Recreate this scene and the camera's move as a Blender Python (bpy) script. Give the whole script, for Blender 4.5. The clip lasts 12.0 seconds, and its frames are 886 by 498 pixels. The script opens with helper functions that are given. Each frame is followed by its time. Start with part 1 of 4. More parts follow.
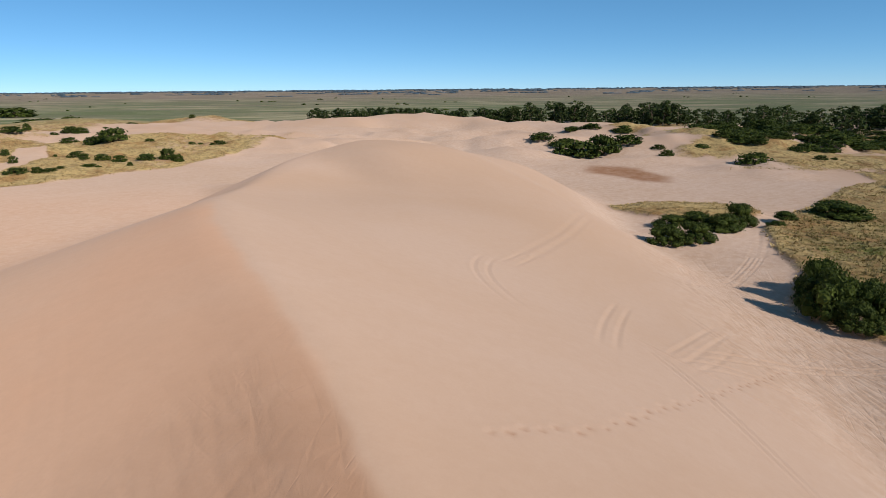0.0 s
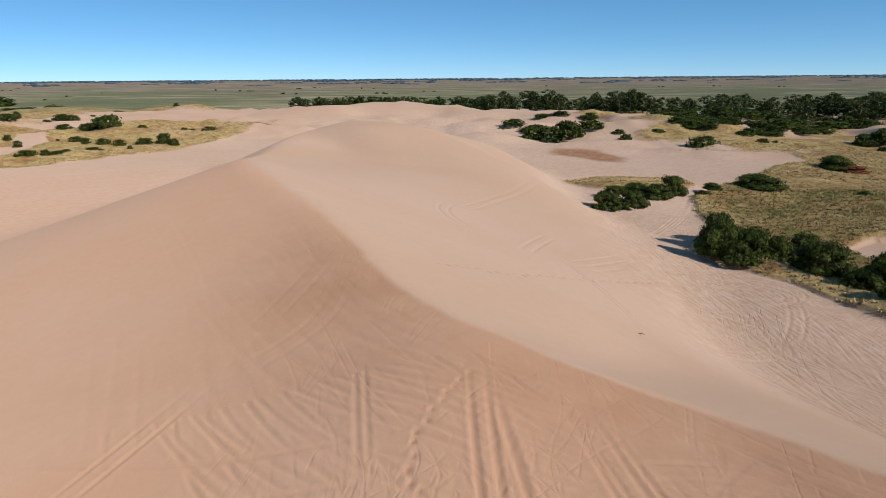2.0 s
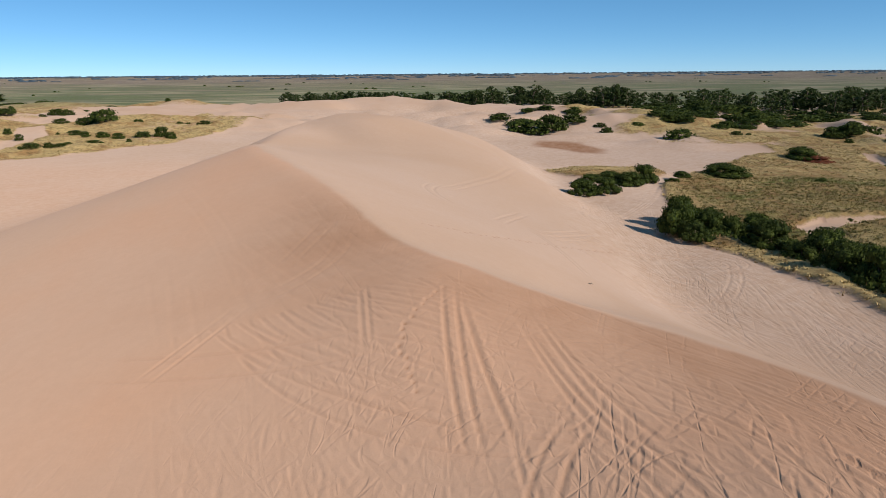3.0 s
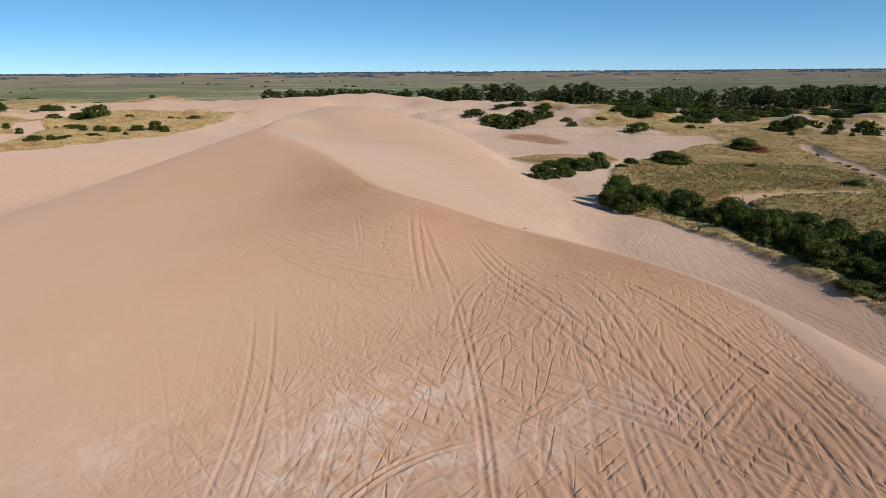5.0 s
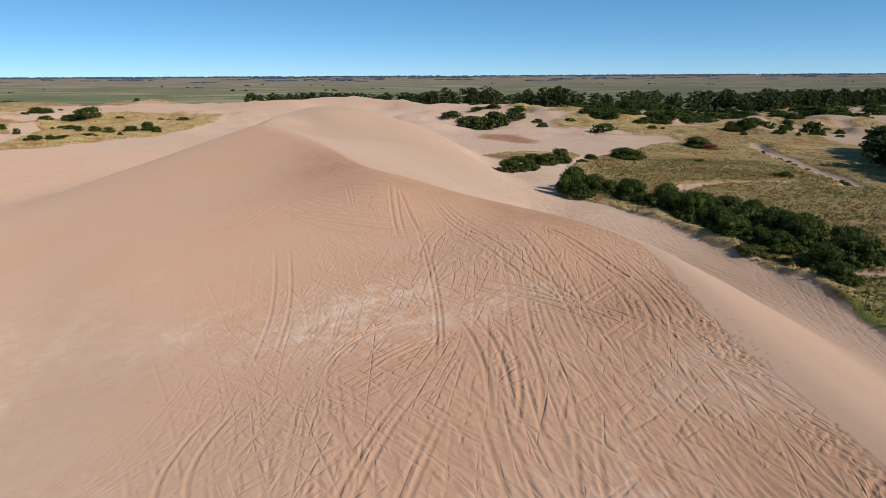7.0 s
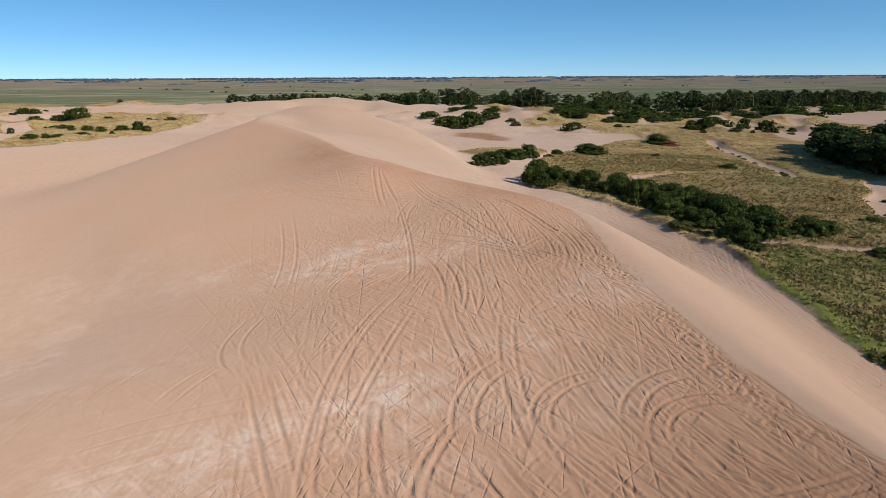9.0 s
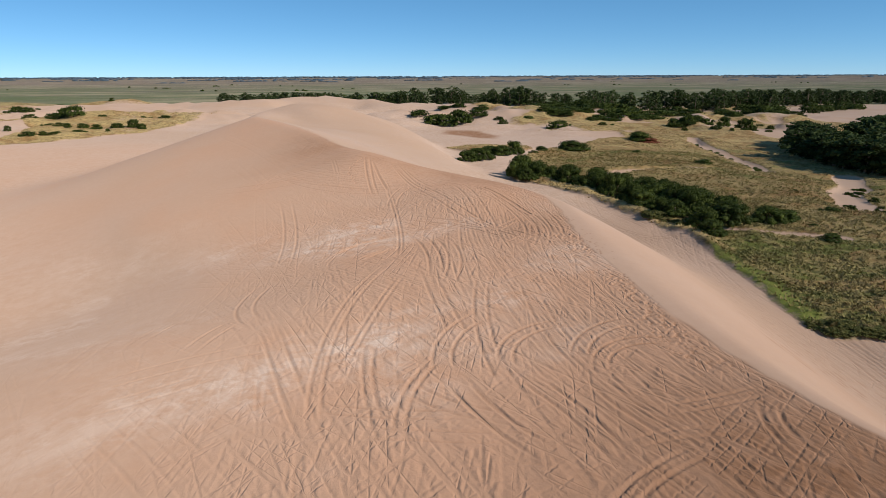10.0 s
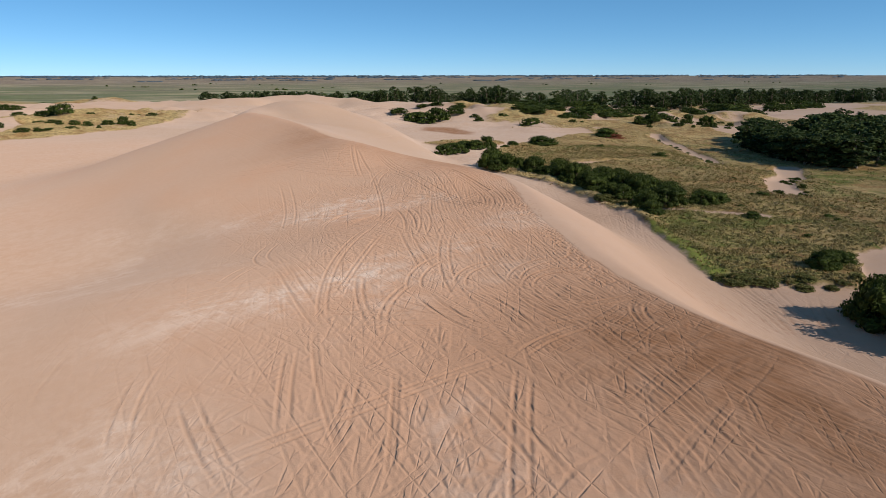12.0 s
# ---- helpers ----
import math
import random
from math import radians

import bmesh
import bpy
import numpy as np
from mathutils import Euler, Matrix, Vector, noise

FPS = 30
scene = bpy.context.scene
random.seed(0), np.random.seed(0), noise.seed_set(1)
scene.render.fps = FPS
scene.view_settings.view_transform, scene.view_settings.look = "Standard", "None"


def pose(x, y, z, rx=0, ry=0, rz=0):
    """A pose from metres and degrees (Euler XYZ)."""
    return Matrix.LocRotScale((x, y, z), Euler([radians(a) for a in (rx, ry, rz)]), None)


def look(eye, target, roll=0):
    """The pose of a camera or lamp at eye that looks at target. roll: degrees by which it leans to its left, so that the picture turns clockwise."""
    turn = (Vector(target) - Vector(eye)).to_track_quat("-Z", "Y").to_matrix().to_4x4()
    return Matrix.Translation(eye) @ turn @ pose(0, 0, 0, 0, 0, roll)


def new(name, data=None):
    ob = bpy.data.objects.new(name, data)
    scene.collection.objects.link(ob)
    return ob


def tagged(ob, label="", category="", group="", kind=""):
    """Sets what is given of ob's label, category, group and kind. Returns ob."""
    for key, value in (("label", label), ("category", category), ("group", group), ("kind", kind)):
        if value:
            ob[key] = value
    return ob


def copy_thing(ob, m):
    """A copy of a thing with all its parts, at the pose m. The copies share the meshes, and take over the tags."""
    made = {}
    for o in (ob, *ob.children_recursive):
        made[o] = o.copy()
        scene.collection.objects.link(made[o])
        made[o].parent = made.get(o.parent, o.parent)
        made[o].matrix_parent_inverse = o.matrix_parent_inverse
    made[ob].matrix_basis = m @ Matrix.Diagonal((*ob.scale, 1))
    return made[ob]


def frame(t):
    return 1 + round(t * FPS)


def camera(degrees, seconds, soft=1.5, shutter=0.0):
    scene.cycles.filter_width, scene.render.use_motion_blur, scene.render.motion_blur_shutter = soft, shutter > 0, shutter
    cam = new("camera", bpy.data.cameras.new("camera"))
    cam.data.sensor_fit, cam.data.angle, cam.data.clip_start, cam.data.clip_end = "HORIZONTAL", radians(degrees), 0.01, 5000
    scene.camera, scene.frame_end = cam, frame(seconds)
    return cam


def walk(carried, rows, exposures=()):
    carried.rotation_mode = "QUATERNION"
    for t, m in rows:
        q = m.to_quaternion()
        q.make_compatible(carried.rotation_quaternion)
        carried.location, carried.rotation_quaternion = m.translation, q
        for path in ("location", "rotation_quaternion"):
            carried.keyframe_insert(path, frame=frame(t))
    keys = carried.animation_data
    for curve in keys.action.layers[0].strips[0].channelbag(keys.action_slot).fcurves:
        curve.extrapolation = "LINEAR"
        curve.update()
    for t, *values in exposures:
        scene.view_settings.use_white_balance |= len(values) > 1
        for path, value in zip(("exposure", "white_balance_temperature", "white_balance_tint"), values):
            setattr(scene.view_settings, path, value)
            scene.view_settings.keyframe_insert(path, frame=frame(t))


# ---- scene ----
cam = camera(69.0, 12.0, 0.7)
EXPOSURE, KELVIN = 0.14, 6500
METRES, EYE, TILT, LEAN, TURN = 84.0, 24.0, -14.0, 0.5, 0.0
ROWS = [
    (0.0, 0.0, 0.0, 0.0, 0.0, 0.0, -0.0),
    (0.5, 0.0024, -0.0446, -0.0116, -0.45, -0.26, 0.06),
    (1.0, 0.0045, -0.0902, -0.0232, -0.88, -0.45, 0.17),
    (1.5, 0.0064, -0.1364, -0.035, -1.31, -0.68, 0.29),
    (2.0, 0.0079, -0.1824, -0.0472, -1.75, -0.88, 0.39),
    (2.5, 0.0087, -0.2291, -0.0591, -2.2, -1.08, 0.52),
    (3.0, 0.0097, -0.2753, -0.0707, -2.64, -1.27, 0.62),
    (5.0, 0.0115, -0.4511, -0.1156, -4.38, -1.46, 0.95),
    (5.5, 0.011, -0.4921, -0.126, -4.82, -1.41, 1.01),
    (6.0, 0.0103, -0.5315, -0.1358, -5.24, -1.34, 1.11),
    (6.5, 0.0093, -0.5697, -0.1455, -5.65, -1.25, 1.19),
    (7.0, 0.0081, -0.6071, -0.1549, -6.06, -1.15, 1.28),
    (9.0, 0.0004, -0.7516, -0.1909, -7.75, -1.06, 1.69),
    (9.5, -0.002, -0.7876, -0.2, -8.17, -1.11, 1.75),
    (10.0, -0.0048, -0.8234, -0.2088, -8.59, -1.16, 1.84),
    (10.5, -0.008, -0.8593, -0.2175, -9.01, -1.18, 1.9),
    (11.0, -0.0115, -0.8952, -0.2264, -9.44, -1.21, 1.98),
    (11.5, -0.0154, -0.9317, -0.2353, -9.88, -1.25, 2.09),
    (12.0, -0.0197, -0.9683, -0.2443, -10.3, -1.28, 2.14),
]
walk(cam, [(t, pose(0, 0, EYE, TILT, LEAN, TURN) @ pose(METRES * x, METRES * y, METRES * z, 90 + pitch, roll, yaw)) for t, x, y, z, yaw, pitch, roll in ROWS],
     [(0.0, EXPOSURE, KELVIN, 10), (12.0, EXPOSURE, KELVIN, 10)])

# ---- world and sun ----
SUN_ELEVATION, SUN_AZIMUTH = radians(32.5), radians(129.0)  # azimuth clockwise from +y
SUN_WAY = Vector((math.sin(SUN_AZIMUTH) * math.cos(SUN_ELEVATION), math.cos(SUN_AZIMUTH) * math.cos(SUN_ELEVATION), math.sin(SUN_ELEVATION)))
world = bpy.data.worlds.new("sky")
scene.world = world
world.use_nodes = True
wt = world.node_tree
wt.nodes.clear()
sky = wt.nodes.new("ShaderNodeTexSky")
sky.sky_type = "NISHITA"
sky.sun_disc = False
sky.sun_elevation, sky.sun_rotation = SUN_ELEVATION, SUN_AZIMUTH
sky.altitude, sky.air_density, sky.dust_density, sky.ozone_density = 1500.0, 0.5, 0.0, 5.0
bg = wt.nodes.new("ShaderNodeBackground")
bg.inputs["Strength"].default_value = 0.11
wo = wt.nodes.new("ShaderNodeOutputWorld")
clear = wt.nodes.new("ShaderNodeHueSaturation")
clear.inputs["Saturation"].default_value = 1.08
clear.inputs["Hue"].default_value = 0.488
haze = wt.nodes.new("ShaderNodeMix")  # thin even haze over the clear sky
haze.data_type = "RGBA"
haze.inputs[0].default_value = 0.34
haze.inputs[7].default_value = (1.1, 3.1, 5.4, 1)
wt.links.new(sky.outputs[0], clear.inputs["Color"])
wt.links.new(clear.outputs[0], haze.inputs[6])
wt.links.new(haze.outputs[2], bg.inputs[0])
wt.links.new(bg.outputs[0], wo.inputs[0])
sun_data = bpy.data.lights.new("sun", "SUN")
sun_data.energy, sun_data.angle, sun_data.color = 5.4, radians(0.5), (1.0, 0.91, 0.78)
sun = new("sun", sun_data)
sun.matrix_world = look(SUN_WAY * 400, (0, 0, 0))


# ---- materials ----
class Nodes:
    """Short calls for a node tree."""

    def __init__(self, name):
        self.mat = bpy.data.materials.new(name)
        self.mat.use_nodes = True
        self.t = self.mat.node_tree
        self.bsdf = self.t.nodes["Principled BSDF"]
        self.bsdf.inputs["Specular IOR Level"].default_value = 0.25

    def put(self, socket, value):
        if hasattr(value, "is_linked"):
            self.t.links.new(value, socket)
        elif isinstance(value, tuple) and len(value) == 3 and socket.type == "RGBA":
            socket.default_value = (*value, 1)
        else:
            socket.default_value = value

    def set(self, **values):
        for key, value in values.items():
            self.put(self.bsdf.inputs[key.replace("_", " ")], value)
        return self

    def place(self, scale=(1, 1, 1), turn=0.0):
        n = self.t.nodes.new("ShaderNodeNewGeometry")
        m = self.t.nodes.new("ShaderNodeMapping")
        m.inputs["Scale"].default_value = scale
        m.inputs["Rotation"].default_value = (0, 0, turn)
        self.t.links.new(n.outputs["Position"], m.inputs["Vector"])
        return m.outputs[0]

    def flow(self, heading, across, along):
        """Ground coordinates stretched along a heading, in degrees to the right of +y."""
        out = self.place((across, along, 1.0), -radians(heading))
        out.node.vector_type = "TEXTURE"
        return out

    def ruts(self, heading, across, along, levels, patch, share=0.5):
        """Thin, long, wandering lines along a heading, which begin and end in patches."""
        lines = self.math("PINGPONG", self.math("MULTIPLY", self.noise(1.0, 1, 0.4, self.flow(heading, across, along), 0.12), levels), 0.5)
        there = self.span(self.noise(patch, 3, 0.6, self.flow(heading, 1.0, 2.5)), share - 0.06, share + 0.06)
        return self.math("MULTIPLY", self.span(lines, 0.03, 0.2, 1.0, 0.0), there)

    def noise(self, scale, detail=4, rough=0.55, where=None, distort=0.0):
        n = self.t.nodes.new("ShaderNodeTexNoise")
        n.inputs["Scale"].default_value, n.inputs["Detail"].default_value = scale, detail
        n.inputs["Roughness"].default_value, n.inputs["Distortion"].default_value = rough, distort
        self.put(n.inputs["Vector"], where or self.place())
        return n.outputs["Fac"]

    def span(self, value, a, b, lo=0.0, hi=1.0):
        n = self.t.nodes.new("ShaderNodeMapRange")
        for k, v in enumerate((value, a, b, lo, hi)):
            self.put(n.inputs[k], v)
        return n.outputs[0]

    def mix(self, fac, a, b, how="MIX"):
        n = self.t.nodes.new("ShaderNodeMix")
        n.data_type, n.blend_type = "RGBA", how
        self.put(n.inputs[0], fac)
        self.put(n.inputs[6], a)
        self.put(n.inputs[7], b)
        return n.outputs[2]

    def math(self, how, a, b=0.0):
        n = self.t.nodes.new("ShaderNodeMath")
        n.operation = how
        self.put(n.inputs[0], a)
        self.put(n.inputs[1], b)
        return n.outputs[0]

    def attr(self, name):
        n = self.t.nodes.new("ShaderNodeAttribute")
        n.attribute_name = name
        return n.outputs["Fac"]

    def island(self):
        return self.t.nodes.new("ShaderNodeNewGeometry").outputs["Random Per Island"]

    def object_random(self):
        return self.t.nodes.new("ShaderNodeObjectInfo").outputs["Random"]

    def bump(self, height, strength, distance):
        n = self.t.nodes.new("ShaderNodeBump")
        n.inputs["Strength"].default_value, n.inputs["Distance"].default_value = strength, distance
        self.t.links.new(height, n.inputs["Height"])
        self.t.links.new(n.outputs[0], self.bsdf.inputs["Normal"])
        return self


def turf_colour(m, dry):
    """Grass from a distance: straw, olive, russet and green patches."""
    turf = m.mix(m.span(m.math("ADD", m.noise(0.07, 5, 0.65), m.math("MULTIPLY", dry, -0.3)), 0.3, 0.62), STRAW, OLIVE)
    turf = m.mix(m.span(m.noise(0.11, 5, 0.7, distort=1.0), 0.47, 0.58, 0.0, 0.8), turf, RUSSET)
    lush = m.span(m.math("ADD", m.noise(0.06, 7, 0.72, distort=0.8), m.math("MULTIPLY", dry, -0.22)), 0.515, 0.6)
    turf = m.mix(lush, turf, GREEN)
    turf = m.mix(m.span(m.noise(0.16, 7, 0.78), 0.5, 0.6, 0.0, 0.6), turf, STRAW)
    return m.mix(m.span(m.noise(0.8, 7, 0.85), 0.47, 0.6, 0.0, 0.65), turf, DARK_TURF)


def ground_material():
    m = Nodes("sand_and_grass")
    broad = m.span(m.noise(0.035, 5, 0.6, distort=0.6), 0.38, 0.64)
    fine = m.noise(1.7, 6, 0.7)
    grit = m.noise(9.0, 3, 0.7)
    sand = m.mix(broad, SAND_OCHRE, SAND_PINK)
    coarse = m.mix(m.span(m.noise(0.06, 5, 0.6, distort=0.5), 0.4, 0.62), SAND_COARSE, SAND_RUST)
    sand = m.mix(m.attr("coarse"), sand, coarse)
    sand = m.mix(m.span(fine, 0.3, 0.7, 0.0, 0.18), sand, SAND_DARK)
    spots = m.math("MAXIMUM", m.span(m.noise(0.9, 7, 0.72), 0.42, 0.60), m.span(m.noise(1.0, 6, 0.7, m.flow(50, 2.0, 11.0), 0.5), 0.46, 0.66))
    pale = m.math("MULTIPLY", m.attr("pale"), spots)
    sand = m.mix(pale, sand, SAND_PALE)
    dark_brown = m.math("MULTIPLY", m.attr("dark_brown"), m.span(m.noise(0.5, 5, 0.65), 0.25, 0.6, 0.6, 1.0))
    sand = m.mix(dark_brown, sand, SAND_DARK_BROWN)
    sand = m.mix(m.span(grit, 0.35, 0.7, 0.0, 0.1), sand, SAND_DARK)
    ruts = m.math("MULTIPLY", m.ruts(-6, 2.2, 80.0, 5.0, 0.12), 1.0)
    for heading, across, along, levels, patch, share in ((13, 1.7, 70.0, 5.0, 0.14, 0.5), (-32, 2.0, 60.0, 5.0, 0.11, 0.52), (-19, 1.6, 90.0, 5.0, 0.06, 0.42), (48, 2.6, 60.0, 4.0, 0.1, 0.58), (-75, 2.4, 50.0, 4.0, 0.13, 0.6), (3, 1.1, 50.0, 4.0, 0.17, 0.5), (52, 1.3, 16.0, 5.0, 0.2, 0.46), (-40, 1.2, 14.0, 5.0, 0.23, 0.5), (20, 1.0, 12.0, 5.0, 0.3, 0.48)):
        ruts = m.math("MAXIMUM", ruts, m.ruts(heading, across, along, levels, patch, share))
    ruts = m.math("MULTIPLY", ruts, m.attr("ridden"))
    sand = m.mix(m.math("MULTIPLY", ruts, 0.2), sand, SAND_DARK)
    clods = m.math("MULTIPLY", m.attr("ridden"), m.span(m.noise(4.2, 3, 0.7), 0.35, 0.75))
    turf = turf_colour(m, m.attr("straw"))
    turf = m.mix(m.math("MULTIPLY", m.span(m.attr("straw"), -0.9, -0.1, 1.0, 0.0), m.span(m.noise(0.9, 5, 0.7), 0.3, 0.55, 0.35, 1.0)), turf, LUSH)
    cover = m.attr("grass")
    ragged = m.math("ADD", m.noise(0.45, 7, 0.75), m.math("MULTIPLY", m.noise(3.0, 4, 0.7), 0.35))
    cover = m.span(m.math("SUBTRACT", m.math("ADD", cover, m.math("MULTIPLY", ragged, 0.9)), 0.62), 0.38, 0.62)
    near = m.mix(cover, sand, turf)
    strips = m.place((0.003, 0.0095, 1.0), 0.06)
    fields = m.span(m.noise(1.0, 8, 0.62, strips, 0.4), 0.34, 0.66)
    north = m.t.nodes.new("ShaderNodeSeparateXYZ")
    m.t.links.new(m.place(), north.inputs[0])
    fields = m.math("ADD", m.math("MULTIPLY", fields, 0.75), m.span(north.outputs["Y"], 600, 2400, -0.4, 0.6))
    far = m.mix(m.span(fields, 0.0, 1.0), PLAIN_GREEN, PLAIN_BROWN)
    far = m.mix(m.span(m.noise(2.3, 7, 0.7, strips), 0.48, 0.62, 0.0, 0.6), far, PLAIN_STRAW)
    far = m.mix(m.span(m.noise(1.0, 9, 0.75, m.place((0.006, 0.03, 1.0), -0.04)), 0.5, 0.7, 0.0, 0.7), far, PLAIN_DARK)
    m.set(Base_Color=m.mix(m.attr("plain"), near, far), Roughness=0.95)
    m.bsdf.inputs["Specular IOR Level"].default_value = 0.12
    m.bsdf.inputs["Diffuse Roughness"].default_value = 0.45
    m.bump(m.math("ADD", m.math("ADD", m.math("MULTIPLY", grit, 0.05), m.math("ADD", m.math("MULTIPLY", ruts, -0.6), m.math("MULTIPLY", clods, 0.2))), m.math("ADD", m.math("MULTIPLY", fine, 0.12), m.math("MULTIPLY", m.math("MULTIPLY", cover, m.noise(2.5, 5, 0.8)), 2.5))), 0.5, 0.12)
    return m.mat


SAND_OCHRE, SAND_PINK, SAND_DARK = (0.37, 0.254, 0.186), (0.392, 0.281, 0.22), (0.296, 0.182, 0.123)
SAND_COARSE, SAND_RUST = (0.436, 0.278, 0.196), (0.44, 0.26, 0.172)
LUSH = (0.15, 0.17, 0.035)
SAND_PALE, SAND_DARK_BROWN = (0.55, 0.435, 0.37), (0.215, 0.105, 0.055)
STRAW, OLIVE, GREEN, DARK_TURF, RUSSET = (0.34, 0.247, 0.115), (0.18, 0.13, 0.05), (0.1, 0.11, 0.024), (0.045, 0.036, 0.015), (0.22, 0.12, 0.05)
PLAIN_GREEN, PLAIN_BROWN, PLAIN_STRAW, PLAIN_DARK = (0.085, 0.1, 0.046), (0.135, 0.103, 0.083), (0.35, 0.285, 0.2), (0.078, 0.066, 0.047)
MAT_GROUND = ground_material()


def leaf_material(name, a, b, dry=None):
    """Foliage: colour from leaf to leaf and from plant to plant, with light through the leaves."""
    m = Nodes(name)
    col = m.mix(m.island(), a, b)
    col = m.mix(m.span(m.object_random(), 0, 1, 0.0, 0.35), col, tuple(v * 0.6 for v in a))
    if dry:
        col = m.mix(m.span(m.noise(0.8, 3), 0.58, 0.7, 0.0, 0.8), col, dry)
    m.set(Base_Color=col, Roughness=0.65)
    m.bsdf.inputs["Specular IOR Level"].default_value = 0.1
    t = m.t.nodes.new("ShaderNodeBsdfTranslucent")
    m.put(t.inputs["Color"], col)
    x = m.t.nodes.new("ShaderNodeMixShader")
    x.inputs[0].default_value = 0.22
    m.t.links.new(m.bsdf.outputs[0], x.inputs[1])
    m.t.links.new(t.outputs[0], x.inputs[2])
    m.t.links.new(x.outputs[0], m.t.nodes["Material Output"].inputs[0])
    return m.mat


def bark_material(name, a, b):
    m = Nodes(name)
    n = m.noise(6.0, 5, 0.7, m.place((1, 1, 0.25)))
    m.set(Base_Color=m.mix(n, a, b), Roughness=0.9)
    return m.bump(n, 0.6, 0.05).mat


MAT_SHRUB = leaf_material("shrub_leaves", (0.018, 0.03, 0.007), (0.08, 0.105, 0.02))
MAT_SHRUB_DRY = leaf_material("dry_shrub_leaves", (0.06, 0.07, 0.02), (0.13, 0.12, 0.04), (0.24, 0.18, 0.08))
MAT_PINE = leaf_material("pine_needles", (0.021, 0.035, 0.011), (0.052, 0.072, 0.019))
# the blue haze of distance is put into this leaf colour
MAT_HAZED_WOOD = leaf_material("hazed_far_wood_leaves", (0.06, 0.09, 0.12), (0.09, 0.125, 0.165))
MAT_RED = leaf_material("rusty_twigs", (0.15, 0.045, 0.025), (0.24, 0.085, 0.045))
MAT_BARK = bark_material("bark", (0.10, 0.07, 0.05), (0.22, 0.17, 0.13))
MAT_GREY_WOOD = bark_material("weathered_wood", (0.16, 0.12, 0.09), (0.3, 0.25, 0.2))


def blade_material(name, a, b, dry):
    """Grass: its tone drifts from patch to patch, and a little from blade to blade."""
    m = Nodes(name)
    col = m.mix(0.45, turf_colour(m, dry), m.mix(m.span(m.noise(0.28, 5, 0.7), 0.4, 0.6), a, b))
    col = m.mix(m.span(m.island(), 0, 1, 0.0, 0.35), col, tuple(v * 1.3 for v in b))
    return m.set(Base_Color=col, Roughness=0.75).mat


MAT_STRAW = blade_material("dry_grass_blades", (0.41, 0.305, 0.155), (0.32, 0.235, 0.1), 1.0)
MAT_MEADOW = blade_material("green_grass_blades", (0.11, 0.115, 0.025), (0.175, 0.14, 0.05), 0.0)


# ---- the lie of the land ----
TABLE = np.random.RandomState(5).rand(256, 256)


def lattice(x, y):
    """Smooth value noise, 0 to 1, with cells one unit wide."""
    xi, yi = np.floor(x).astype(int), np.floor(y).astype(int)
    fx, fy = x - xi, y - yi
    fx, fy = fx * fx * fx * (fx * (fx * 6 - 15) + 10), fy * fy * fy * (fy * (fy * 6 - 15) + 10)
    a, b = TABLE[xi % 256, yi % 256], TABLE[(xi + 1) % 256, yi % 256]
    c, d = TABLE[xi % 256, (yi + 1) % 256], TABLE[(xi + 1) % 256, (yi + 1) % 256]
    return (a * (1 - fx) + b * fx) * (1 - fy) + (c * (1 - fx) + d * fx) * fy


def rough(x, y, size, octaves=4):
    """Layered noise about 0, from -1 to 1."""
    out, weight, total = 0 * x, 1.0, 0.0
    for k in range(octaves):
        out = out + weight * (2 * lattice(x / size + 17.3 * k, y / size - 9.1 * k) - 1)
        total += weight
        size, weight = size * 0.5, weight * 0.5
    return out / total


def ease(a, b, v):
    v = np.clip((v - a) / (b - a), 0, 1)
    return v * v * (3 - 2 * v)


def swell(x, y, cx, cy, h, rx, ry, turn=0.0):
    c, s = math.cos(radians(turn)), math.sin(radians(turn))
    u, v = (x - cx) * c + (y - cy) * s, (y - cy) * c - (x - cx) * s
    return h * np.exp(-((u / rx) ** 2) - (v / ry) ** 2)


def higher(a, b, soft):
    """Smooth maximum."""
    k = np.clip(0.5 + 0.5 * (a - b) / soft, 0, 1)
    return b * (1 - k) + a * k + soft * k * (1 - k)


def from_line(x, y, line):
    """Distance from a polyline of (x, y)."""
    best = np.full(np.shape(x), 1e9)
    for (ax, ay), (bx, by) in zip(line[:-1], line[1:]):
        t = np.clip(((x - ax) * (bx - ax) + (y - ay) * (by - ay)) / ((bx - ax) ** 2 + (by - ay) ** 2), 0, 1)
        best = np.minimum(best, np.hypot(x - ax - t * (bx - ax), y - ay - t * (by - ay)))
    return best


# the crest of the great dune, from south to north: x, y, height
CREST_LINE = [(36, -105, 8.2), (29, -75, 9.0), (24, -60, 9.6), (20, -51, 10.0), (18, -40, 10.5), (17.7, -27, 11.0), (19.5, -15, 11.3), (19.8, -9, 11.5), (17, -3, 12.0), (11.3, 2, 12.9),
              (4.5, 5, 14.2), (0, 9.5, 15.2), (-5, 20, 16.3), (-13.5, 37, 17.3), (-17.5, 58, 15.4), (-17, 77, 15.9), (-9.5, 84, 17.4), (-2, 96, 15.6), (9, 112, 12.0), (14, 128, 7.5)]
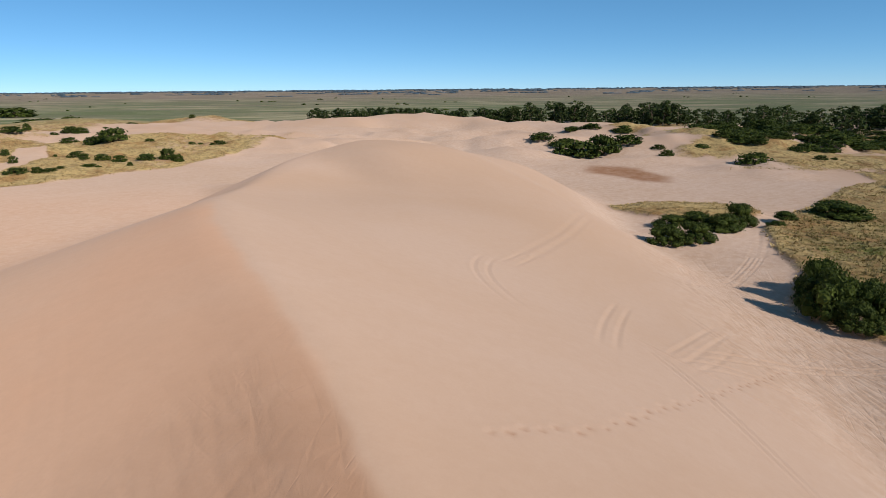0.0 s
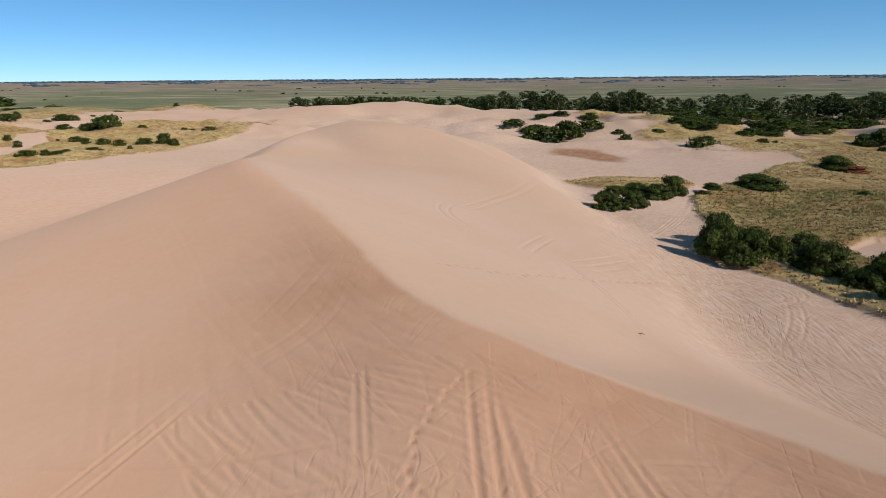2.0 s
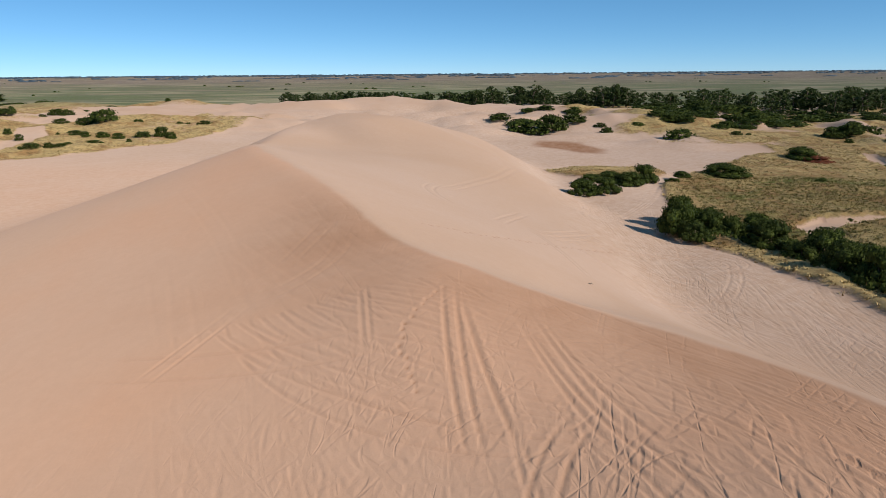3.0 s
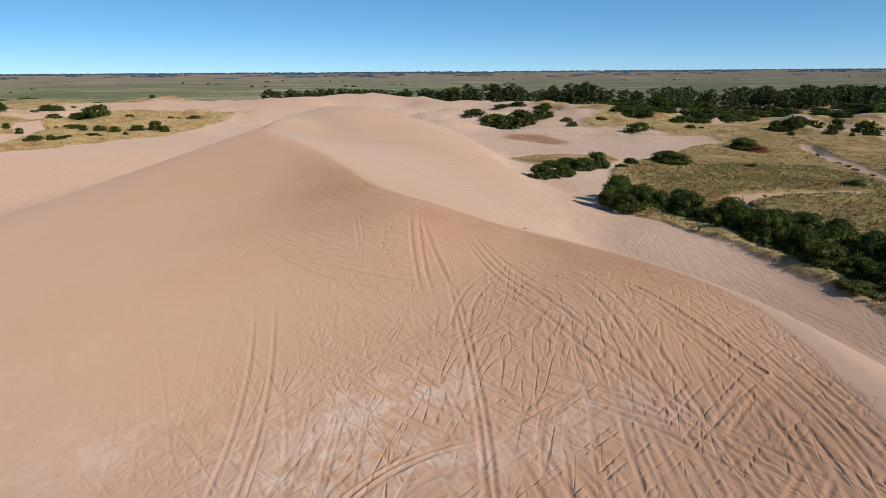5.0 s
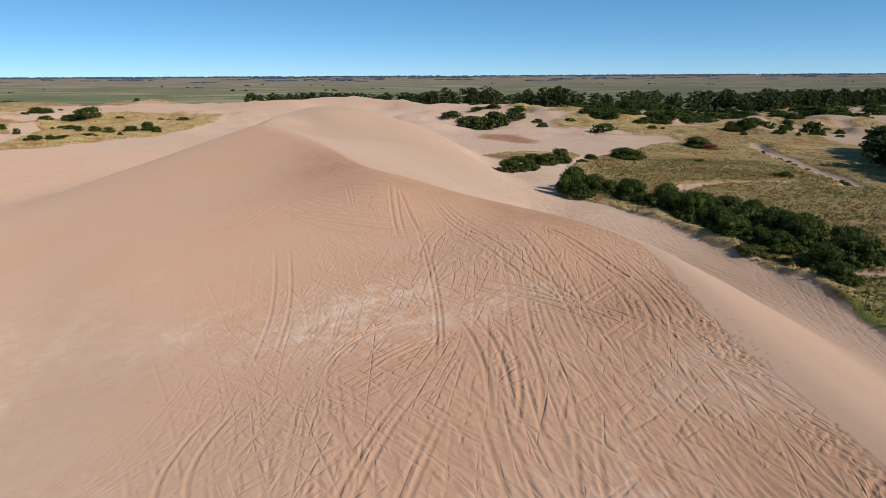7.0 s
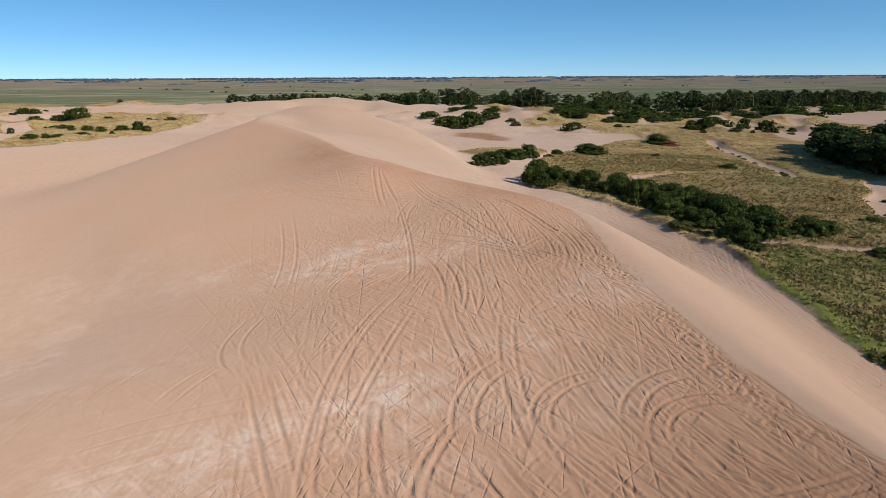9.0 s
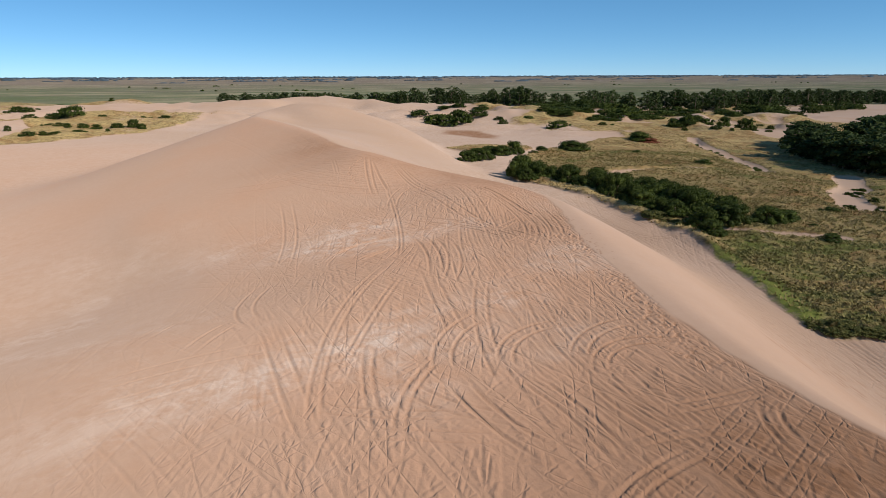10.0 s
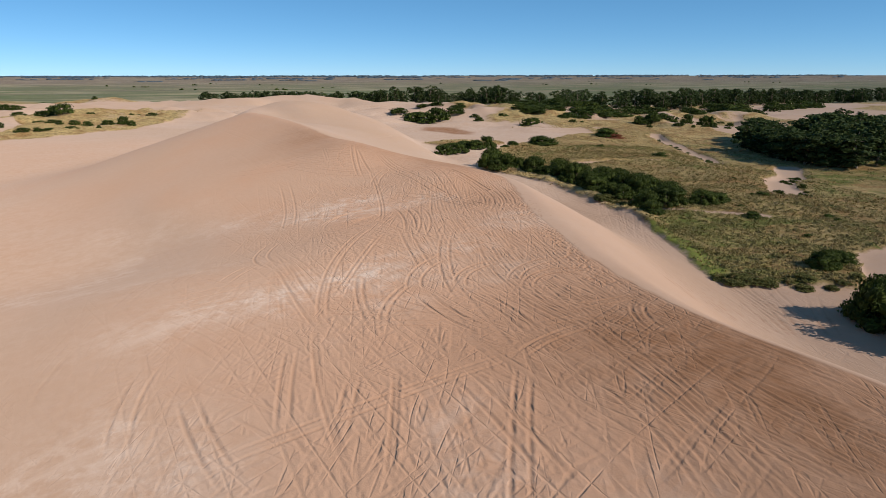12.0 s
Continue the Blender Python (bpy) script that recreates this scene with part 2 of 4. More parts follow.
# at each of them the flat width and the slope on its left, then on its right
CREST_SIDES = [(18, 0.13, 1, 0.6), (18, 0.13, 0.6, 0.6), (16, 0.13, 0.5, 0.6), (16, 0.13, 0.6, 0.6), (15, 0.13, 2, 0.56), (14, 0.14, 3, 0.54), (12, 0.15, 2, 0.54), (10, 0.17, 1.2, 0.55), (8, 0.2, 0.6, 0.47), (6, 0.22, 0.4, 0.39),
               (2, 0.26, 0.3, 0.35), (1, 0.28, 0.3, 0.34), (0.8, 0.295, 0.4, 0.335), (0.8, 0.3, 0.5, 0.285), (0.5, 0.34, 0, 0.24), (1, 0.42, 3, 0.25), (2, 0.3, 9, 0.4), (4, 0.2, 8, 0.44), (6, 0.2, 4, 0.5), (6, 0.15, 3, 0.45)]
CREST = np.hstack([np.array(CREST_LINE, float), np.array(CREST_SIDES, float)])


def crest_samples():
    p = np.vstack([2 * CREST[0] - CREST[1], CREST, 2 * CREST[-1] - CREST[-2]])
    out = []
    for k in range(1, len(p) - 2):
        for t in np.linspace(0, 1, 10, endpoint=False):
            a, b, c, d = p[k - 1 : k + 3]
            out.append(0.5 * (2 * b + (c - a) * t + (2 * a - 5 * b + 4 * c - d) * t * t + (3 * b - a - 3 * c + d) * t**3))
    return np.array(out + [CREST[-1]])


RIDGE = crest_samples()
ALONG = np.gradient(RIDGE[:, :2], axis=0)
ALONG /= np.linalg.norm(ALONG, axis=1)[:, None]


def blurred(field, cells_wide):
    k = np.arange(-3 * cells_wide, 3 * cells_wide + 1)
    w = np.exp(-0.5 * (k / cells_wide) ** 2)
    w /= w.sum()
    for axis in (0, 1):
        pad = [(0, 0), (0, 0)]
        pad[axis] = (3 * cells_wide, 3 * cells_wide)
        wide = np.pad(field, pad, mode="edge")
        n = field.shape[axis]
        field = sum(w[i] * np.take(wide, range(i, i + n), axis=axis) for i in range(len(w)))
    return field


def dune_field():
    """The great dune on a half-metre lattice: slopes run down from the nearest stretch of crest, smoothed away from the brink."""
    gx, gy = np.meshgrid(DUNE_X, DUNE_Y, indexing="ij")
    x, y = gx.ravel(), gy.ravel()
    out, gaps, rights = np.empty(len(x)), np.empty(len(x)), np.empty(len(x))
    a, b = RIDGE[:-1], RIDGE[1:]
    run_x, run_y = b[:, 0] - a[:, 0], b[:, 1] - a[:, 1]
    for n in range(0, len(x), 20000):
        px, py = x[n : n + 20000, None], y[n : n + 20000, None]
        t = np.clip(((px - a[:, 0]) * run_x + (py - a[:, 1]) * run_y) / (run_x**2 + run_y**2), 0, 1)
        gap = np.hypot(px - a[:, 0] - t * run_x, py - a[:, 1] - t * run_y)
        k = gap.argmin(1)
        rows = np.arange(len(k))
        t, dist = t[rows, k][:, None], gap[rows, k]
        q = a[k] * (1 - t) + b[k] * t
        way = ALONG[k] * (1 - t) + ALONG[k + 1] * t
        side = ((px[:, 0] - q[:, 0]) * way[:, 1] - (py[:, 0] - q[:, 1]) * way[:, 0]) / np.maximum(dist * np.hypot(*way.T), 1e-6)
        right = ease(-0.7, 0.7, np.clip(side, -1, 1))
        flat, slope = q[:, 3] * (1 - right) + q[:, 5] * right, q[:, 4] * (1 - right) + q[:, 6] * right
        soft = 0.2 + 0.28 * flat
        drop_run = soft * np.logaddexp(0, (dist - flat) / soft) - soft * np.logaddexp(0, -flat / soft)
        out[n : n + 20000], gaps[n : n + 20000], rights[n : n + 20000] = q[:, 2] - slope * drop_run, dist, right
    out, gaps = out.reshape(gx.shape), gaps.reshape(gx.shape)
    mid = ease(1.0, 4.0, gaps)
    out = out * (1 - mid) + blurred(out, 3) * mid
    far = ease(5.0, 16.0, gaps)
    return out * (1 - far) + blurred(out, 9) * far, blurred(rights.reshape(gx.shape), 1)


DUNE_X, DUNE_Y = np.arange(-130, 90.1, 0.5), np.arange(-150, 190.1, 0.5)
DUNE, LEE = dune_field()


def great_dune(x, y, field=None):
    """The dune's height at any place (or how far it lies on the lee side), by a smooth curve through the lattice."""
    field = DUNE if field is None else field
    u, v = np.clip((x + 130) * 2, 1, len(DUNE_X) - 3.001), np.clip((y + 150) * 2, 1, len(DUNE_Y) - 3.001)
    i, j = np.floor(u).astype(int), np.floor(v).astype(int)

    def weights(t):
        return (-0.5 * t + t * t - 0.5 * t**3, 1 - 2.5 * t * t + 1.5 * t**3, 0.5 * t + 2 * t * t - 1.5 * t**3, -0.5 * t * t + 0.5 * t**3)

    wu, wv = weights(u - i), weights(v - j)
    return sum(wu[m] * wv[n] * field[i + m - 1, j + n - 1] for m in range(4) for n in range(4))


# edges of the vegetation: the sand's eastern shore as x over y, and the western field's edge as y over x
SHORE_Y, SHORE_X = (-30, -25, -16, 4, 15, 27, 46, 55, 60, 72, 94, 106, 127, 146, 165, 200), (36, 37.5, 39.5, 41.8, 40.8, 39.2, 38.6, 33, 33.5, 40, 47, 59, 76, 97, 100, 92)
FIELD_X, FIELD_Y = (-400, -200, -140, -92, -85, -69, -60, -48, -40), (60, 85, 105, 124, 132, 156, 176, 240, 330)
PATHS = [[(120, 140), (114, 127), (111, 108), (102, 78), (97, 66), (90, 62), (74, 64), (60, 62), (55, 59), (54.5, 55)], [(112, 58), (102, 44), (90, 33), (82, 20)],
         [(84, -16), (72, -19), (65, -22), (59, -30), (54, -37)], [(51, 7), (63, 1)]]
WIDTHS = (2.2, 3.0, 4.6, 1.6)
PATH_ENDS = tuple(zip(PATHS, WIDTHS))


def coverage(x, y):
    """How much grass grows: 0 sand, 1 full turf."""
    wob = rough(x, y, 14, 4)
    east = ease(-1.5, 2.5, x - np.interp(y, SHORE_Y, SHORE_X) + 2.5 * wob)
    east *= ease(-2, 1.5, y + 27.5 + 0.2 * (x - 38) + 1.5 * wob)
    patchy = ease(-0.25, 0.35, rough(x + 60, y, 30, 4))
    north = ease(120, 190, y + 0.25 * (120 - x))
    east *= 1 - north * (1 - 0.75 * patchy)
    for cx, cy, rx, ry, turn in ((185, 205, 62, 26, 28), (300, 290, 90, 30, 35), (165, 150, 22, 13, 40), (250, 210, 60, 14, 40)):
        c, s = math.cos(radians(turn)), math.sin(radians(turn))
        u, v = (x - cx) * c + (y - cy) * s, (y - cy) * c - (x - cx) * s
        east *= ease(0.75, 1.15, np.hypot(u / rx, v / ry) + 0.25 * wob)
    for line, width in PATH_ENDS:
        east *= ease(0.75, 1.3, from_line(x, y, line) / width + 0.3 * wob)
    hummock = ease(140, 170, y) * ease(310, 270, y) * ease(58, 74, x + 6 * wob) * ease(250, 200, x) * (0.34 + 0.5 * ease(-0.15, 0.3, rough(x - 33, y, 17, 4)))
    islet = ease(1.15, 0.8, np.hypot((x - 41) / 12.5, (y - 107) / 8) + 0.35 * wob)
    west = ease(-3, 6, y - np.interp(x, FIELD_X, FIELD_Y) + 7 * wob) * ease(-40, -60, x)
    west *= 0.6 + 0.4 * ease(-0.3, 0.3, rough(x, y + 90, 24, 4))
    west *= 1 - 0.9 * ease(-10, 25, y - 235 - 12 * wob) * ease(-185, -160, x) * (1 - ease(350, 420, y))
    west *= ease(0.7, 1.4, from_line(x, y, [(-102, 120), (-112, 175), (-135, 215)]) / 4 + 0.4 * wob)
    return np.clip(np.maximum.reduce([east, islet, west, hummock * (y > 120)]), 0, 1)


def straw_share(x, y):
    """Where the grass is dry dune grass: the fringe along the sand, the islet, the western field, the hummocks."""
    inland = x - np.interp(y, SHORE_Y, SHORE_X) + 1.5 * rough(x, y, 8, 3)
    fringe = ease(6.5, 3.0, inland) * ease(-8, 4, y)
    lush = ease(5.0, 2.0, inland) * ease(10, -4, y)
    return np.clip(-lush + np.maximum.reduce([fringe, ease(0, -20, x), ease(16, 12, np.hypot(x - 41, y - 106)), ease(95, 130, y)]), -1, 1)


def plain_share(x, y):
    wob = rough(x, y, 60, 4)
    return ease(400, 470, y + 25 * wob + 0.15 * np.maximum(x, 0)) + (1 - ease(400, 470, y + 25 * wob)) * np.maximum(ease(450, 700, np.abs(x - 40)), ease(-200, -500, y))


def land(x, y, grass=None):
    """Height of the ground, without the wheel tracks."""
    x, y = np.asarray(x, float), np.asarray(y, float)
    grass = coverage(x, y) if grass is None else grass
    floor = 3.0 + 2.6 / (1 + np.exp((x + 25) / 12)) - 0.6 * ease(10, -20, y) * ease(25, 40, x) - 2.0 * ease(78, 108, x) * ease(170, 90, y)
    floor = floor + swell(x, y, 28, 32, 1.6, 12, 14)
    floor = floor + 1.6 * ease(150, 190, y) * ease(30, 55, x) * ease(170, 120, x)
    plain = plain_share(x, y)
    floor = floor * (1 - 0.97 * np.clip(plain + ease(330, 410, y), 0, 1)) + 13 * ease(2400, 4900, np.hypot(x, y))
    # hummocks under the turf, drifts on the open sand to the north
    floor = floor + grass * (1 - plain) * ((0.5 + 0.8 * ease(-30, -60, x)) * rough(x, y, 9, 4) + (0.7 + 2.0 * ease(-30, -60, x)) * rough(x, y + 40, 28, 3))
    rugged = ease(135, 175, y) * ease(320, 280, y) * ease(60, 78, x) * ease(260, 200, x)
    floor = floor + rugged * (5.0 * np.maximum(rough(x, y, 20, 3), -0.15) + 0.6)
    north = ease(150, 215, y) * (1 - ease(370, 440, y)) * ease(-260, -150, x) * ease(160, 60, x)
    drift = 1 - np.abs(rough(x + 0.4 * y, y * 1.6, 70, 3))
    floor = floor + north * (7.0 * (drift - 0.62) + 3.0 * rough(x, y, 24, 3))
    for cx, cy, h, rx, ry, turn in ((41, 106, 1.3, 13, 8, 0), (36, 90, 1.3, 9, 7, 20), (66, 203, 2.2, 14, 8, 0), (70, 208, 1.5, 22, 10, 10), (52, 215, 1.5, 18, 10, 0),
                                    (-20, 330, 5.0, 60, 20, 5), (-150, 400, 5.0, 50, 18, 0), (28, 250, 3.0, 20, 14, 0), (-240, 430, 7, 60, 22, 0), (0, 180, 2.0, 30, 22, 0)):
        floor = floor + swell(x, y, cx, cy, h, rx, ry, turn)
    for line, width in PATH_ENDS[:2]:
        floor = floor - 0.4 * ease(1.25, 0.8, from_line(x, y, line) / width)
    # banks where the turf ends at the sand
    inland = x - np.interp(y, SHORE_Y, SHORE_X)
    floor = floor + 0.7 * np.exp(-(((inland - 2.6) / 2.0) ** 2)) * ease(-6, 2, y) * ease(66, 58, y) * (0.7 + 0.9 * rough(x, y, 5, 2))
    floor = floor + 0.4 * ease(0.3, 0.75, grass) * (1 - plain)
    dune = great_dune(x, y)
    dune = dune + (0.3 * rough(x, y, 26, 2)) * ease(3, 9, dune)
    # hollows and swells on the dune's back
    for cx, cy, h, rx, ry, turn in ((-2, -34, 0.2, 14, 12, 10), (-10, -27, -0.8, 10, 6, 12), (6, -41, -0.75, 10, 9, 0), (7, -16, -0.3, 8, 5, 0), (1.5, 2.5, 0.8, 5, 5, 0), (3, 58, 1.7, 15, 11, 0), (14, 66, 0.8, 10, 12, 0), (12, -9, 1.1, 6, 6, 0)):
        dune = dune + swell(x, y, cx, cy, h, rx, ry, turn)
    out = higher(dune, floor, 2.1 + 2.1 * ease(-12, -30, x) * ease(130, 90, y))
    return out + 0.008 * rough(x, y, 5, 2)


def height_at(x, y):
    return float(land(np.array([x]), np.array([y]))[0])


# ---- wheel tracks and footprints ----
def groove(hgt, xs, ys, line, depth, width):
    """Presses one wheel's rut, with its raised lips, into a height field."""
    x0, x1, y0, y1 = line[:, 0].min() - 1, line[:, 0].max() + 1, line[:, 1].min() - 1, line[:, 1].max() + 1
    i0, i1, j0, j1 = np.searchsorted(xs, x0), np.searchsorted(xs, x1), np.searchsorted(ys, y0), np.searchsorted(ys, y1)
    if i1 - i0 < 2 or j1 - j0 < 2:
        return
    gap, press = np.full((i1 - i0, j1 - j0), 9.0), np.zeros((i1 - i0, j1 - j0))
    reach = 3.4 * width
    fade = np.clip(np.minimum(np.arange(len(line)), np.arange(len(line))[::-1]) / min(8.0, len(line) / 4), 0.1, 1)
    for (ax, ay), (bx, by), strong in zip(line[:-1], line[1:], fade):
        a0, a1 = np.searchsorted(xs[i0:i1], min(ax, bx) - reach), np.searchsorted(xs[i0:i1], max(ax, bx) + reach)
        b0, b1 = np.searchsorted(ys[j0:j1], min(ay, by) - reach), np.searchsorted(ys[j0:j1], max(ay, by) + reach)
        if a1 <= a0 or b1 <= b0:
            continue
        gx, gy = xs[i0 + a0 : i0 + a1, None], ys[None, j0 + b0 : j0 + b1]
        t = np.clip(((gx - ax) * (bx - ax) + (gy - ay) * (by - ay)) / ((bx - ax) ** 2 + (by - ay) ** 2 + 1e-9), 0, 1)
        d = np.hypot(gx - ax - t * (bx - ax), gy - ay - t * (by - ay))
        press[a0:a1, b0:b1] = np.where(d < gap[a0:a1, b0:b1], strong, press[a0:a1, b0:b1])
        gap[a0:a1, b0:b1] = np.minimum(gap[a0:a1, b0:b1], d)
    hit = gap < reach
    d = gap[hit] / width
    depth = depth * press[hit]
    over = 0.8 * press[hit] * np.exp(-((d / 2.0) ** 4))
    part_of = hgt[i0:i1, j0:j1]
    part_of[hit] = part_of[hit] * (1 - over) + depth * (0.42 * np.exp(-((d - 1.8) ** 2) / 0.5) - np.exp(-(d**2) / 1.0))


def run(x, y, heading, length, bend, sway=0.0, seed=0):
    """The middle line of a ride: it starts at x, y, heads so many degrees to the right of +y, and bends by so many degrees a metre."""
    rng = np.random.RandomState(seed)
    out, step = [], 0.5
    phase, wave = rng.rand() * 6, 6 + 10 * rng.rand()
    for k in range(int(length / step)):
        out.append((x, y))
        a = radians(heading + sway * math.sin(phase + k * step / wave))
        x, y = x + step * math.sin(a), y + step * math.cos(a)
        heading += bend * step
    return np.array(out)


def ride(hgt, xs, ys, line, depth=0.06, width=0.12, gauge=1.05):
    way = np.gradient(line, axis=0)
    way /= np.linalg.norm(way, axis=1)[:, None]
    across = np.stack([way[:, 1], -way[:, 0]], 1)
    for side in (-0.5, 0.5):
        groove(hgt, xs, ys, line + across * gauge * side, depth, width)


def plateau_rides():
    """Rides on the flat back of the dune: long passes along it, a few crossings, and tight turns."""
    rng = np.random.RandomState(11)
    out = []
    for k in range(85):
        x, y = 21 - 25 * rng.rand() ** 1.3, rng.uniform(-84, -12)
        brink = np.interp(y + 10, RIDGE[:105, 1], np.degrees(np.arctan2(ALONG[:105, 0], ALONG[:105, 1])))
        lean = np.interp(x, (-6, 8, 18), (4, 0.5 * brink - 4, brink))
        out.append((x, y, lean + rng.normal(0, 9), rng.uniform(18, 55), rng.normal(-0.25, 0.45), rng.uniform(0, 7), rng.uniform(0.03, 0.06)))
    for k in range(22):
        out.append((rng.uniform(-3, 20), rng.uniform(-76, -12), rng.uniform(-75, 75), rng.uniform(14, 36), rng.normal(0, 1.5), 3, rng.uniform(0.025, 0.05)))
    for k in range(34):
        out.append((rng.uniform(1, 18), rng.uniform(-66, -12), rng.uniform(0, 360), rng.uniform(8, 20), rng.choice((-1, 1)) * rng.uniform(4, 11), 2, rng.uniform(0.03, 0.055)))
    for k in range(90):
        # short scuffs all over
        out.append((rng.uniform(-8, 19), rng.uniform(-66, -8), rng.normal(20, 60), rng.uniform(3, 9), rng.normal(0, 4), 2, rng.uniform(0.02, 0.045)))
    for k in range(26):
        out.append((rng.uniform(-17, -3), rng.uniform(-76, -20), rng.normal(8, 22), rng.uniform(14, 40), rng.normal(0, 1.2), 4, rng.uniform(0.015, 0.032)))
    for k in range(26):
        out.append((rng.uniform(-4, 14), rng.uniform(-15, -2), rng.normal(-24, 14), rng.uniform(7, 20), rng.normal(-0.6, 0.8), 3, rng.uniform(0.025, 0.045)))
    for k in range(14):
        out.append((rng.uniform(-14, 4), rng.uniform(-6, 18), rng.normal(-6, 30), rng.uniform(6, 16), rng.normal(0, 1.5), 3, rng.uniform(0.012, 0.025)))
    return out


def flat_rides():
    """Rides on the low sand east of the dune, most of them along its foot."""
    rng = np.random.RandomState(21)
    out = []
    for k in range(70):
        y = rng.uniform(-88, 45)
        x = np.interp(y, (-90, -30, 0, 20, 60), (34, 33, 31, 28, 27)) + rng.normal(0, 3.0)
        out.append((x, y, rng.normal(np.interp(y, (-60, -10, 20, 60), (2, 16, -4, 14)), 4), rng.uniform(25, 60), rng.normal(0, 0.4), 4, rng.uniform(0.04, 0.07)))
    for k in range(6):
        out.append((rng.uniform(12, 40), rng.uniform(20, 85), rng.uniform(-60, 60), rng.uniform(15, 45), rng.normal(0, 2.0), 4, rng.uniform(0.03, 0.05)))
    return out


# single rides over the pale lee slope: start, heading, length, bend, gauge
LEE_RIDES = [(12.5, 33.3, 126, 22, 0.2, 0.1), (10.8, 33.5, 165, 14, 0.3, 0.5), (19, 40.5, 212, 12, 0.5, 0.9), (13.3, 34.5, 57, 24, 0.7, 0.9), (3.5, 45.3, 203, 14, -4.1, 0.9), (17, 46, 160, 20, -1.5, 0.8), (16.4, 72.4, 200, 32, 0.1, 1.0),
             (8, 29.5, 15, 14, 0.6, 0.9), (12.1, 31.8, 32, 15, 0.2, 1.0), (10.3, 34.6, 137, 14, -3.6, 0.1)]
FLAT_RIDES = [(48.3, 95.6, 205, 36, 0.3, 1.1), (46.5, 92, 203, 34, 0.5, 1.0), (29.3, 63.8, 249, 21, -5.4, 1.0), (29.3, 70.1, 242, 20, -7, 1.0), (12.3, 31.2, 37, 14, 7.2, 0.9), (23.5, 49.3, 126, 14, 3.9, 1.0), (22.5, 30.1, 152, 34, 2.3, 0.9), (19.2, 23.8, 129, 30, 3.9, 1.0),
              (17.1, 30.5, 89, 15, 6.1, 0.8), (33.4, 46.7, 107, 10, 14.1, 1.0), (31.9, 44.9, 113, 10, 14, 1.0), (33.9, 38.9, 201, 14, 1.3, 1.1), (26.8, 26.6, 249, 10, -0.1, 1.2), (33.8, 25.9, 163, 28, 0.8, 1.0), (35, 15.6, 162, 15, -0.4, 1.0), (36.1, 9.6, 162, 9, -9.8, 1.0)]
# rides that stand out: start, heading, length, bend, sway, depth, gauge
NORTH_RIDES = [(2.3, 3.7, 183, 10, -0.5, 6, 0.08, 0.55), (2.7, 2.6, 173, 9, -0.4, 2, 0.07, 0.1), (-16.3, 4, 114, 18, -1.4, 0, 0.035, 1.5), (-11.1, 0.5, 37, 7, -0.7, 1, 0.04, 0.8), (-7.4, 6, 82, 8, -12, 0, 0.04, 0.9),
               (-6.3, 8.6, 23, 6, 0, 1, 0.04, 1.0), (5.6, 1.1, 166, 9, -0.8, 2, 0.06, 0.9), (5.2, 1.8, 168, 9, -0.4, 2, 0.05, 0.8), (-1.7, 5.2, 174, 6, 0, 0, 0.03, 0.3), (-14.5, 13.5, 158, 11, 0, 2, 0.025, 1.0),
               (-12.3, 10.7, 160, 9, 0, 2, 0.025, 1.0)]
MIDDLE_RIDES = [(-2.1, -24.1, 6, 10, 9.1, 0, 0.075, 0.3), (0.1, -24.6, 37, 6, 8.3, 0, 0.07, 0.5), (-6.6, -3.7, 170, 19, 0.9, 2, 0.05, 1.1), (3.8, -2.7, 175, 23, 0.7, 2, 0.05, 0.3), (4.5, -12.9, 119, 16, 3.3, 0, 0.06, 1.0),
                (6.4, -14.3, 119, 14, 3.4, 0, 0.07, 1.0), (6.3, -3.2, 160, 20, 0.2, 2, 0.055, 0.9), (10.5, -3.8, 166, 20, 1.4, 2, 0.055, 1.0), (5.4, -18.6, 170, 12, 1.9, 1, 0.07, 0.9), (7.1, -20.3, 170, 12, 2.9, 1, 0.07, 0.9),
                (11.9, -19.8, 45, 5, 0, 0, 0.06, 0.6), (11.6, -24.7, 46, 5, 0, 0, 0.06, 0.9)]
BRINK_RIDES = [(16.8, -9.1, 166, 16, 2.3, 0, 0.07, 0.9), (15, -11.1, 160, 16, 3.3, 0, 0.07, 1.0), (13.1, -8.5, 151, 16, 3.4, 0, 0.07, 1.0), (4.1, -10.4, 358, 7, 8.3, 0, 0.05, 0.9), (17.8, -48.1, 221, 5, -11, 0, 0.08, 0.7),
               (12.4, -48.1, 90, 6, -2.8, 0, 0.07, 0.7), (10.1, -50.4, 73, 5, 7.3, 0, 0.07, 0.6), (17.6, -48.1, 214, 6, -9.9, 0, 0.07, 0.8), (16.9, -50.8, 184, 15, -1.8, 0, 0.06, 0.9), (19.4, -52.8, 156, 11, -0.2, 0, 0.05, 0.9),
               (15.2, -53, 144, 12, 1.1, 0, 0.06, 0.8)]
TURNS = [(7.7, -36.4, 245, 8, -10, 0, 0.08, 1.0), (4.5, -43.1, 171, 8, -2.5, 0, 0.08, 1.0), (12.2, -38.8, 285, 8, -15.6, 0, 0.07, 0.8), (7.6, -43.3, 156, 9, 2.8, 0, 0.07, 0.9), (16, -39.3, 276, 7, -13.1, 0, 0.07, 0.9),
         (11, -43.8, 180, 9, -4, 0, 0.07, 0.9), (17, -42.9, 324, 8, -19.8, 0, 0.06, 0.8), (-5.9, -24.4, 208, 11, -5.6, 0, 0.05, 1.1), (-5.4, -34.1, 167, 15, 0, 1, 0.05, 1.0), (2.8, -25.7, 210, 23, -1.5, 1, 0.05, 0.6), (3.7, -27.9, 203, 16, -0.4, 1, 0.045, 0.4),
         (4.3, -40.5, 220, 9, -4.9, 0, 0.07, 0.5)]
